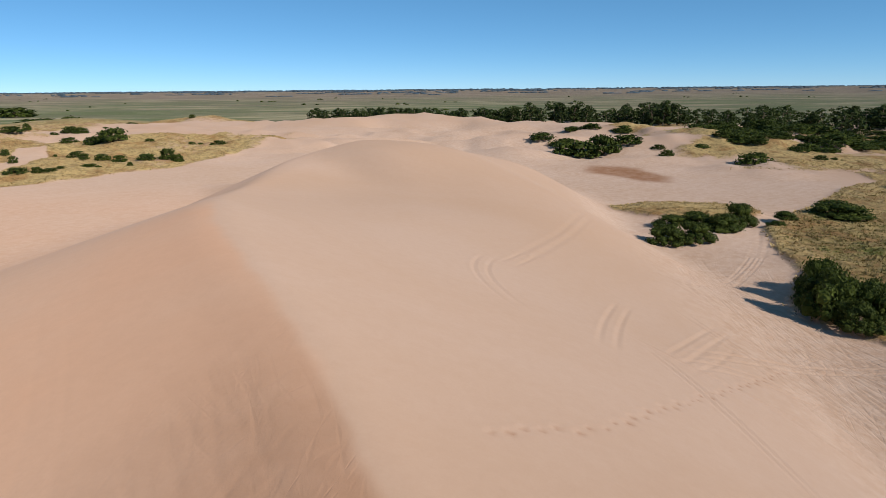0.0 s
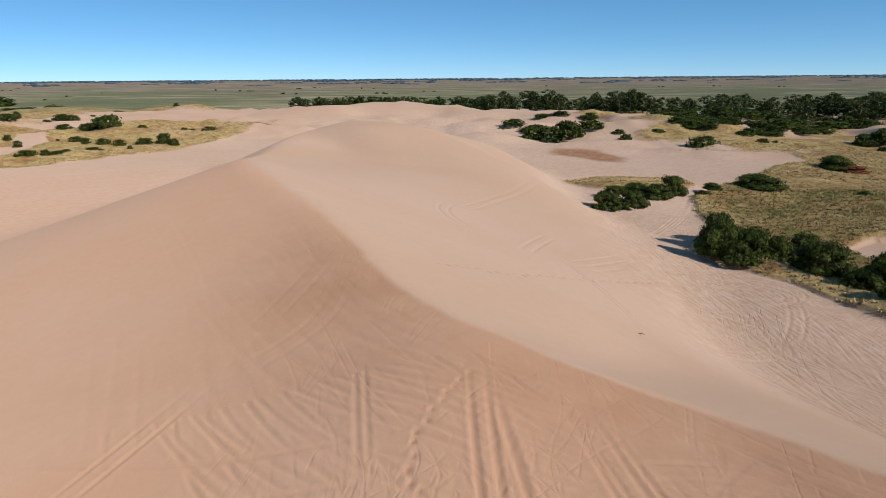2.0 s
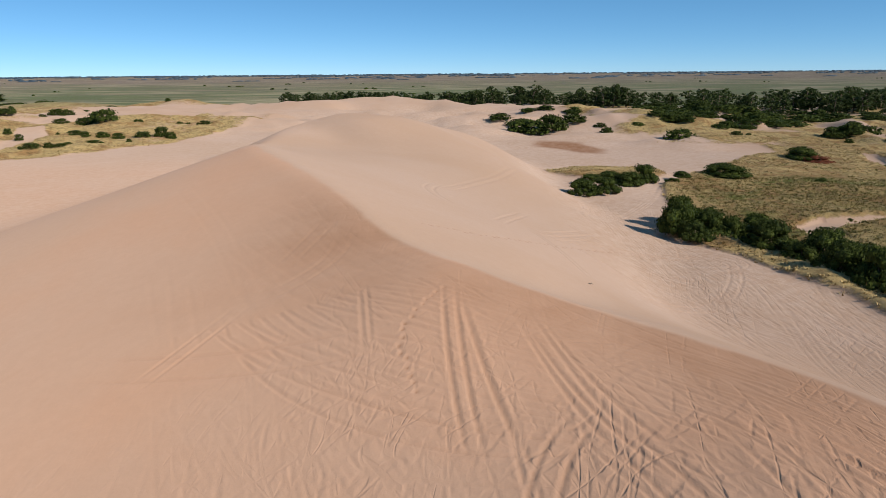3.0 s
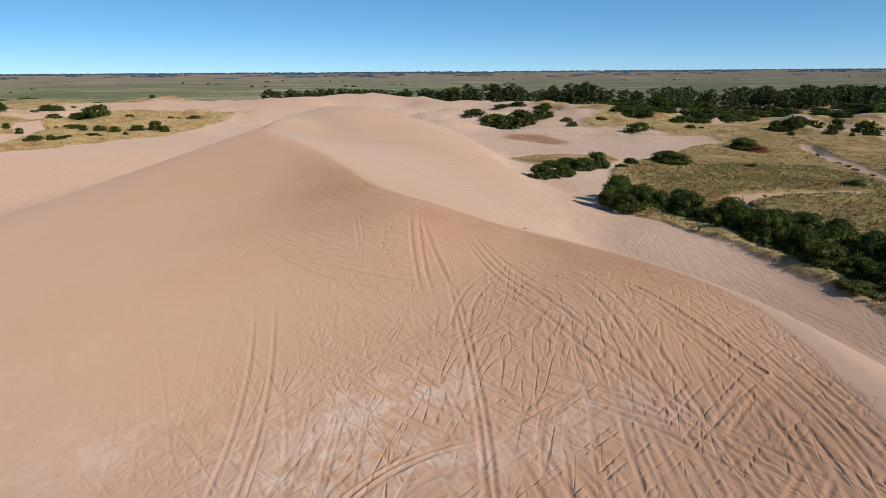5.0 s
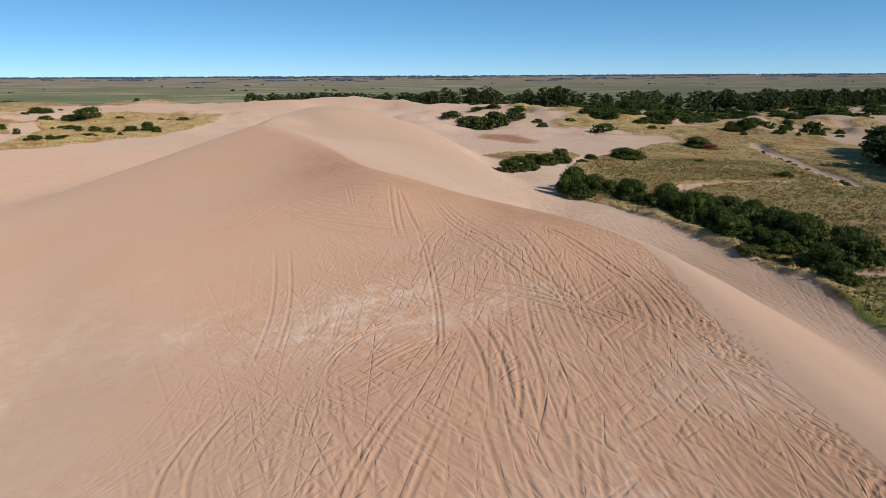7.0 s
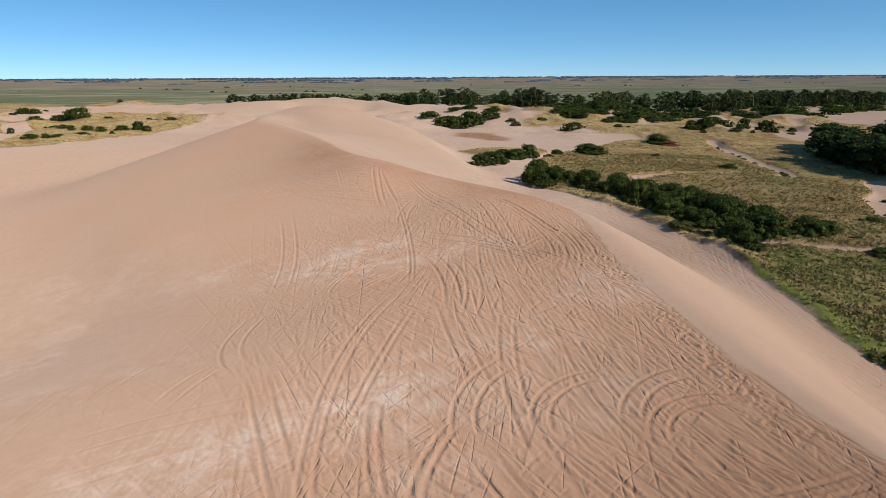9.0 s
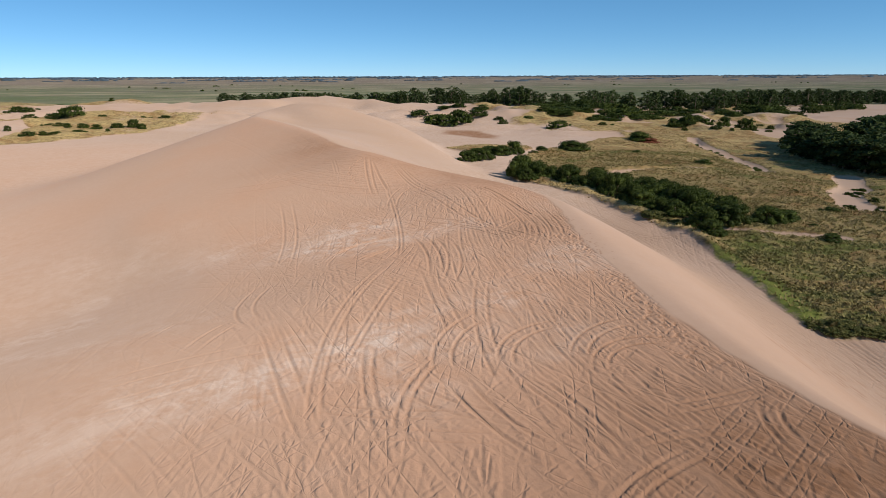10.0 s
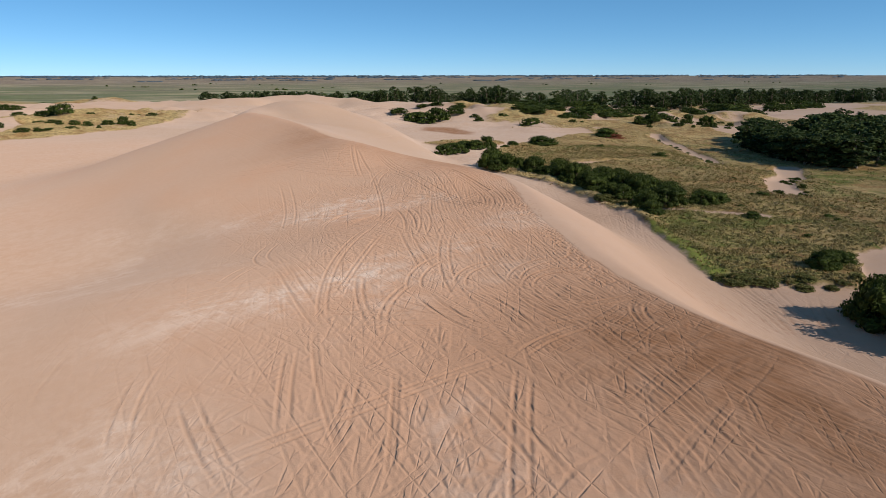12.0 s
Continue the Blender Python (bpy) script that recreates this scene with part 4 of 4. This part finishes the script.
# the islet in the sand, the long thicket at the meadow's edge; each row: the foot of the front, width, height
shrubs([(30.3, 82.5, 5.6, 4.6), (34, 83, 6, 4.8), (33.7, 92.5, 5, 2.6), (39.5, 87.8, 6.3, 4.2), (44.5, 93.5, 5.8, 4.4), (37.3, 91.8, 6.6, 3)], SHRUBS, "dense dark-green evergreen shrub on a sandy islet", "shrubs on the sand islet")
shrubs([(34.4, 53.5, 5.6, 5.2), (38, 57, 5, 5.2), (37.2, 59.5, 4.8, 5.0), (38.4, 62.5, 4.4, 4.4), (35.6, 50.6, 5.2, 3.8), (39.1, 54.5, 5.4, 3.8), (41.5, 54, 5, 3.6), (45, 54.5, 5, 4), (43, 46.8, 6, 4.4), (43.4, 41.5, 4.6, 3.4), (46.6, 41.7, 6, 4.2),
        (44.4, 35.8, 6, 4.8), (45.4, 31, 5.8, 4.5), (47.6, 38.4, 6, 4.6), (48.4, 33.5, 6, 4.6), (45.8, 25.3, 5.6, 4.2), (48.6, 27.5, 5.8, 4.4)], SHRUBS, "tall dark-green evergreen shrub in a thicket", "thicket beside the sand")
shrubs([(45.4, 20, 5.4, 4), (50.4, 25.3, 5.8, 4.6), (46.4, 16.8, 5, 3.8), (50, 20, 5.6, 4.2), (47.4, 13.6, 4.8, 3.6), (51.4, 16, 5.6, 4.2), (54.5, 36.5, 5.8, 4), (55, 31.5, 5.6, 4), (55.5, 26.5, 5.4, 4), (55.5, 20.5, 5.2, 4.2),
        (46.8, 3.2, 4, 3.2), (51.9, 8.1, 5.6, 4.5), (47.8, 7.5, 4.6, 3.6), (58.2, 8, 5.4, 3.6), (55, 12.5, 5, 3.6)], SHRUBS, "tall dark-green evergreen shrub in a thicket", "thicket beside the sand")
shrubs([(60.8, 8.2, 4.4, 2.0), (60.6, -1.2, 3, 1.3), (62.5, 97.5, 9.2, 4.6), (52.5, 96.1, 4.1, 1.3), (48.9, 92.5, 2.4, 1.0), (83.2, 67.8, 4.6, 2.2), (74.4, 16.3, 2.6, 1.5), (52.5, -25.2, 4, 2.2), (55, -24, 3.4, 2.0), (63.7, 64.1, 1.5, 0.8), (78, 93, 2.2, 1.0)],
       SHRUBS, "rounded dark-green shrub standing in dry grass", "shrubs in the meadow")
shrubs([(46.4, -39.4, 6.5, 5), (47.6, -43.4, 8, 6), (51.5, -42.5, 8, 6.5), (47.5, -48, 9, 7.5), (53.5, -48, 9, 7)], SHRUBS, "broad dark-green shrub casting a long shadow on sand", "shrubs by the sand pan")
shrubs([(96.2, 127.5, 8.5, 4.2)], SHRUBS, "dark-green shrub with rusty dead twigs beside it", "shrubs in the meadow")
shrubs([(97.4, 124.6, 6.5, 2.2)], [RUSTY], "low rust-red dead shrub beside a green one", "shrubs in the meadow")
shrubs([(133.5, 165, 7.4, 4.2), (128.5, 167, 6, 3.4), (148.6, 178.5, 7, 3.6), (152.5, 171.5, 7, 6.8), (154.4, 159.7, 7.5, 6), (82.5, 168.6, 8.6, 3.8), (99.5, 180, 5, 1.8), (100.1, 170.9, 3.4, 1.5), (63.2, 190.5, 3.6, 2), (63.1, 182, 4.2, 2.2)],
       FAR_SHRUBS, "round dark-green shrub on a low sand hummock", "shrubs among the hummocks")
shrubs([(36.2, 236, 11, 3.6), (43.3, 230, 12, 4), (41.5, 190.5, 11, 6), (48, 191, 11, 6), (55.8, 194.4, 10, 4.2), (36.5, 193, 8, 4.5), (93, 246.9, 7, 2.4)], FAR_SHRUBS, "spreading dark-green shrub on a sand mound", "shrubs behind the great dune")
shrubs([(98, 243, 13, 4.5), (103, 231, 12, 4.4), (108, 228, 12, 4.6), (117, 226, 12, 4.4), (121, 219, 11, 4.4), (116, 201, 11, 3.8), (117, 192, 11, 3.8), (124, 191, 12, 3.8), (131, 196, 10, 3.4), (139, 205, 11, 4), (128, 244, 14, 5), (112, 237, 12, 4)],
       FAR_SHRUBS, "dark scrub spreading over sandy hummocks", "scrub before the pines")
def strewn(count, seed, line, width, wide, high, label, group, kinds):
    """Shrubs strewn along a line."""
    rng = random.Random(seed)
    for k in range(count):
        n = rng.randrange(len(line) - 1)
        t = rng.random()
        x, y = (line[n][i] + t * (line[n + 1][i] - line[n][i]) + rng.uniform(-0.5, 0.5) * width for i in (0, 1))
        shrubs([(x, y, rng.uniform(*wide), rng.uniform(*high))], kinds, label, group)


strewn(42, 61, [(100, 262), (118, 236), (136, 212), (160, 214), (200, 248), (260, 285)], 18, (6, 13), (2.2, 4.5), "dark scrub spreading over sandy hummocks", "scrub before the pines", FAR_SHRUBS)
for cx, cy in ((85, 193), (93, 191), (109, 204), (107, 184), (116, 189), (140, 215), (160, 226), (131, 167), (156, 236), (56, 259), (68, 250), (114, 220), (176, 205), (150, 192)):
    strewn(4, int(cx + cy), [(cx - 5, cy - 2), (cx + 6, cy + 2)], 5, (4.5, 8), (1.6, 3.2), "dark scrub spreading over sandy hummocks", "scrub before the pines", FAR_SHRUBS)
strewn(32, 68, [(200, 228), (250, 262), (320, 300)], 26, (7, 14), (3, 5.5), "dark scrub spreading over sandy hummocks", "scrub before the pines", FAR_SHRUBS)
strewn(16, 62, [(75, 195), (95, 215), (112, 175), (150, 150), (170, 165)], 16, (2, 5), (0.8, 1.8), "small dark shrub on a grassy hummock", "shrubs among the hummocks", FAR_SHRUBS)
strewn(20, 63, [(112, 124), (110, 108), (102, 80), (98, 69)], 2.0, (1.2, 2.4), (0.5, 1.0), "low dark heath on the broken bank of a sand path", "heath on the path bank", FAR_SHRUBS)
strewn(9, 64, [(104, 44), (94, 35), (87, 20)], 2.0, (1.2, 2.4), (0.6, 1.2), "low dark heath on the broken bank of a sand path", "heath on the path bank", FAR_SHRUBS)
strewn(18, 66, [(37.5, -25.5), (44, -28.6), (52, -30)], 1.6, (1.2, 2.6), (0.5, 1.0), "low dry heath on an eroded sand bank", "heath on the sand bank", [DRY_SHRUB])
strewn(7, 67, [(44, 16), (44.5, 8)], 2.2, (1.4, 2.8), (0.7, 1.3), "low dry heath on a grassy sand mound", "heath on the sand bank", [DRY_SHRUB])
strewn(12, 65, [(52, -22), (60, -12), (70, 5), (85, 20), (72, 40), (80, 55)], 14, (0.9, 2.0), (0.4, 0.9), "small dark tussock standing in the meadow", "tussocks in the meadow", FAR_SHRUBS)
# the western field
shrubs([(-157.6, 236, 10, 3.2), (-182, 285, 4, 3.4), (-150, 261, 7, 3), (-145, 260, 6, 3.6), (-127, 220, 6, 3), (-115, 212.5, 8, 4.2), (-110, 210, 8, 5), (-105, 206, 8, 5), (-149, 249, 3, 1.5), (-123, 181, 2.8, 2.2),
        (-111, 166, 2.4, 2.8), (-94.2, 140.4, 3.8, 1.9), (-90.5, 142.6, 2.6, 1.5), (-88, 143, 2.6, 1.4), (-101, 168, 1.8, 1.4)], FAR_SHRUBS, "dark-green shrub scattered in straw-yellow dune grass", "shrubs of the western field")
shrubs([(-94.5, 165, 3.4, 2), (-91.5, 164, 3, 1.8), (-83.7, 152, 3.8, 1.5), (-86, 162, 4.6, 2.7), (-82, 162.5, 4.6, 2.9), (-76, 164, 4.8, 2.5), (-71.5, 166.5, 5, 3.2), (-68.5, 166, 3.4, 2.3), (-76.8, 157.8, 1.6, 1.3), (-98, 216, 2.8, 2.1),
        (-95.5, 213, 2.4, 1.4), (-76, 196, 2.4, 1.9), (-73.5, 196, 2, 1.6), (-69.6, 200, 4.6, 1.9), (-107, 189, 3.4, 1.3)], FAR_SHRUBS, "dark-green shrub scattered in straw-yellow dune grass", "shrubs of the western field")
shrubs([(-133, 212, 3.4, 1), (-149, 389, 4, 3.4), (-165, 319, 3, 1.5), (-160, 335, 5, 1.6), (-89, 149, 2.8, 0.9), (-318, 508, 34, 6), (-296, 500, 26, 5), (-265, 461, 20, 7), (-416, 626, 40, 11)], FAR_SHRUBS, "dark scrub on the grassy dunes towards the plain", "scrub on the far dunes")


def belt_places(count, seed, line, width, high, wide=1.0):
    """Random places in a belt along a line: x, y, turn, width and height."""
    rng = random.Random(seed)
    parts = [math.dist(a, b) for a, b in zip(line[:-1], line[1:])]
    out = []
    for k in range(count):
        s, n = rng.uniform(0, sum(parts)), 0
        while s > parts[n]:
            s, n = s - parts[n], n + 1
        t = s / parts[n]
        x, y = (line[n][i] + t * (line[n + 1][i] - line[n][i]) for i in (0, 1))
        h = rng.uniform(*high)
        out.append((x + rng.uniform(-0.3, 0.3) * width, y + rng.uniform(0, 1) * width, rng.uniform(0, 6.28), h * rng.uniform(1.1, 1.55) * wide, h))
    return out


def pines(places, kinds, label, group):
    for n, (x, y, turn, wide, high) in enumerate(places):
        plant(kinds[n % len(kinds)], x, y, wide, high, turn, label, "pine tree", group, 0.2)


def grove(name, places, kinds, label):
    """Trees too deep in a wood to be told apart, joined into one mesh."""
    verts, quads, marks, base = [], [], [], 0
    stock = []
    for top in kinds:
        rows = []
        for ob in top.children:
            co, idx = np.empty(len(ob.data.vertices) * 3), np.empty(len(ob.data.loops), np.int32)
            ob.data.vertices.foreach_get("co", co)
            ob.data.loops.foreach_get("vertex_index", idx)
            rows.append((co.reshape(-1, 3), idx.reshape(-1, 4), 0 if ob.name.startswith("crown") else 1))
        stock.append(rows)
    for n, (x, y, turn, wide, high) in enumerate(places):
        c, s = math.cos(turn), math.sin(turn)
        z = height_at(x, y) - 0.2
        for co, idx, mark in stock[n % len(stock)]:
            verts.append(np.stack([x + wide * (c * co[:, 0] - s * co[:, 1]), y + wide * (s * co[:, 0] + c * co[:, 1]), z + high * co[:, 2]], 1))
            quads.append(idx + base)
            marks.append(np.full(len(idx), mark, np.int32))
            base += len(co)
    mesh = quad_mesh(name, np.concatenate(verts), np.concatenate(quads))
    mesh.materials.append(MAT_PINE)
    mesh.materials.append(MAT_BARK)
    mesh.polygons.foreach_set("material_index", np.concatenate(marks))
    return tagged(new(name, mesh), label, "woods", kind="stuff")


BELT = belt_places(410, 7, [(-88, 455), (37, 372), (92, 335), (122, 285), (180, 262), (260, 300), (370, 365), (640, 470)], 48, (7, 12))
BELT.sort(key=lambda p: math.hypot(p[0], p[1] + 40))
EDGE = belt_places(85, 8, [(128, 47), (121, 55), (121, 67), (127, 84), (147, 112)], 9, (5.5, 8.5), 1.25)
INNER = belt_places(110, 9, [(142, 50), (154, 74), (182, 104)], 28, (7, 10), 1.3)
pines(EDGE, PINES, "tall dark pine at the edge of a wood", "pine wood")
pines(BELT[:200], FAR_PINES, "dark-green pine in a dense belt behind the dunes", "pine belt")
grove("far_pines", BELT[200:], FAR_PINES, "dark pines far back in the belt")
grove("wood_pines", INNER, FAR_PINES, "dark pines deep inside the wood")
drop_models(SHRUBS + FAR_SHRUBS + [DRY_SHRUB, RUSTY] + PINES + FAR_PINES)


def grass_stuff(name, label, material, seed, count, box, high, keep):
    """Tufts of blades, in one mesh, where keep(x, y) is above a random number."""
    rng = np.random.RandomState(seed)
    x, y = rng.uniform(box[0], box[1], count), rng.uniform(box[2], box[3], count)
    ok = rng.rand(count) < keep(x, y)
    x, y = x[ok], y[ok]
    z = land(x, y)
    n, blades = len(x), 5
    h = rng.uniform(*high, n)[:, None] * (0.6 + 0.6 * rng.rand(n, blades))
    a = rng.rand(n, blades) * 6.28
    r = 0.04 + 0.26 * rng.rand(n, blades)
    bx, by = x[:, None] + r * np.cos(a), y[:, None] + r * np.sin(a)
    out = h * (0.4 + 0.8 * rng.rand(n, blades))
    w = 0.05 + 0.08 * rng.rand(n, blades)
    zb = z[:, None] + 0 * a - 0.03
    p1 = np.stack([bx - w * np.sin(a), by + w * np.cos(a), zb], -1)
    p2 = np.stack([bx + w * np.sin(a), by - w * np.cos(a), zb], -1)
    p3 = np.stack([bx + out * np.cos(a), by + out * np.sin(a), zb + h], -1)
    verts = np.stack([p1, p2, p3], 2).reshape(-1, 3)
    mesh = quad_mesh(name, verts, np.arange(len(verts)).reshape(-1, 3))
    mesh.materials.append(material)
    return tagged(new(name, mesh), label, "grass", kind="stuff")


def thick(x, y):
    return ease(0.5, 0.9, coverage(x, y))


def green_part(x, y):
    return thick(x, y) * np.clip(1 - 0.85 * straw_share(x, y), 0, 1)


def straw_part(x, y):
    return ease(0.25, 0.6, coverage(x, y)) * np.clip(0.03 + 0.97 * straw_share(x, y), 0, 1)


def clump_stuff(name, label, material, seed, count, box, wide, keep, leaves=14):
    """Low cushions of herbs and grass in one mesh: small bent leaves over flat domes, where keep(x, y) is above a random number."""
    rng = np.random.RandomState(seed)
    x, y = rng.uniform(box[0], box[1], count), rng.uniform(box[2], box[3], count)
    ok = rng.rand(count) < keep(x, y)
    x, y = x[ok], y[ok]
    n = len(x)
    r = (rng.uniform(*wide, n) * (0.6 + 0.8 * rng.rand(n)))[:, None]
    way = rng.normal(size=(n, leaves, 3))
    way[..., 2] = np.abs(way[..., 2]) * 0.9 + 0.25
    way /= np.linalg.norm(way, axis=2)[..., None]
    mid = way * r[..., None] * (1, 1, 0.4) + np.stack([x, y, land(x, y)], 1)[:, None]
    tilt = way + rng.normal(scale=0.5, size=way.shape)
    tilt /= np.linalg.norm(tilt, axis=2)[..., None]
    u = np.cross(tilt, rng.normal(size=way.shape))
    u /= np.linalg.norm(u, axis=2)[..., None]
    v = np.cross(tilt, u)
    size = (r * (0.16 + 0.18 * rng.rand(n, leaves)))[..., None]
    verts = np.stack([mid - u * size, mid - v * size * 0.6, mid + u * size * 1.2 + tilt * size * 0.5, mid + v * size * 0.6], 2).reshape(-1, 3)
    mesh = quad_mesh(name, verts, np.arange(len(verts)).reshape(-1, 4))
    mesh.materials.append(material)
    return tagged(new(name, mesh), label, "meadow plants", kind="stuff")


def tussocky(x, y):
    return green_part(x, y) * (0.15 + 0.85 * ease(-0.2, 0.4, rough(x, y, 6, 3))) * ease(2.5, 5.0, x - np.interp(y, SHORE_Y, SHORE_X))


clump_stuff("meadow_clumps", "green and olive herbs in low dense cushions", MAT_MEADOW, 41, 8000, (36, 80, -34, 34), (0.3, 0.55), tussocky, 22)
clump_stuff("meadow_clumps", "olive herb cushions across the far meadow", MAT_MEADOW, 44, 4500, (48, 130, 30, 175), (0.3, 0.65), tussocky, 10)
grass_stuff("meadow_grass", "green and olive meadow grass in low tufts", MAT_MEADOW, 45, 22000, (36, 100, -34, 100), (0.12, 0.35), green_part)
grass_stuff("dune_grass", "straw-yellow dry dune grass tufts", MAT_STRAW, 42, 34000, (26, 125, -32, 170), (0.12, 0.32), straw_part)
grass_stuff("dune_grass", "straw-yellow dry grass on the western field", MAT_STRAW, 43, 14000, (-200, -60, 110, 330), (0.14, 0.36), straw_part)


def far_woods(name, label, material, lines, groves, seed):
    """Lines and groups of trees across the plain, one mesh."""
    rng = np.random.RandomState(seed)
    verts, quads, base = [], [], 0
    ring = np.array([(math.cos(t), math.sin(t)) for t in np.linspace(0, 6.28, 7)[:-1]])
    groups = []

    def clump(x, y, w, h):
        groups.append((x, y, w, h))

    def shape(x, y, w, h, lie):
        nonlocal base
        rows = []
        for lift, grow in ((0, 0.85), (0.45, 1.0), (0.8, 0.7), (1.0, 0.2)):
            g = grow * (0.8 + 0.4 * rng.rand(6))
            rows.append(np.stack([x + w * g * ring[:, 0], y + w * 0.5 * g * ring[:, 1], np.full(6, h * lift) - 0.3 + lie], 1))
        verts.append(np.concatenate(rows))
        for k in range(3):
            for i in range(6):
                j = (i + 1) % 6
                quads.append((base + 6 * k + i, base + 6 * k + j, base + 6 * k + 6 + j, base + 6 * k + 6 + i))
        base += 24
    for line in range(lines):
        y = 1900 + 3000 * rng.rand() ** 0.4
        x = rng.uniform(-0.9, 0.9) * y
        n = int(rng.uniform(4, 34) * (y / 4900) ** 2)
        for k in range(max(n, 2)):
            clump(x + k * rng.uniform(10, 19), y + rng.normal(0, 6), rng.uniform(9, 18), rng.uniform(3, 9) * (0.35 + 0.65 * y / 4900))
    for k in range(groves):
        y = rng.uniform(700, 2200)
        x = rng.uniform(-0.8, 0.8) * y
        for j in range(rng.randint(1, 5)):
            clump(x + rng.normal(0, 9), y + rng.normal(0, 9), rng.uniform(1.5, 4), rng.uniform(1.2, 3.5))
    at = np.array(groups)
    for row, lie in zip(groups, land(at[:, 0], at[:, 1])):
        shape(*row, lie)
    mesh = quad_mesh(name, np.concatenate(verts), quads, True)
    mesh.materials.append(material)
    return tagged(new(name, mesh), label, "woods", kind="stuff")


# horizon trees, with the distance haze painted in as a blue leaf colour
far_woods("far_woods", "distant tree lines and woods along the horizon", MAT_HAZED_WOOD, 260, 0, 61)
far_woods("plain_thickets", "small dark thickets scattered over the plain", MAT_SHRUB, 0, 26, 62)


def driftwood(x, y, turn):
    """A short weathered log with a branch stub, half sunk in the sand."""
    verts, quads = [], []
    limb(verts, quads, (-0.55, 0, 0.05), (0.1, 0.06, 0.16), 0.085, 0.075, 8)
    limb(verts, quads, (0.08, 0.05, 0.15), (0.6, -0.03, 0.12), 0.077, 0.04, 8)
    limb(verts, quads, (0.1, 0.04, 0.15), (0.28, 0.2, 0.32), 0.035, 0.015, 6)
    mesh = quad_mesh("driftwood_log", verts, quads, True)
    mesh.materials.append(MAT_GREY_WOOD)
    ob = new("driftwood_log", mesh)
    ob.matrix_world = pose(x, y, height_at(x, y), 0, 0, turn) @ Matrix.Scale(0.42, 4)
    return tagged(ob, "weathered driftwood log lying on bare sand", "log")


driftwood(12.9, 18.2, -30)
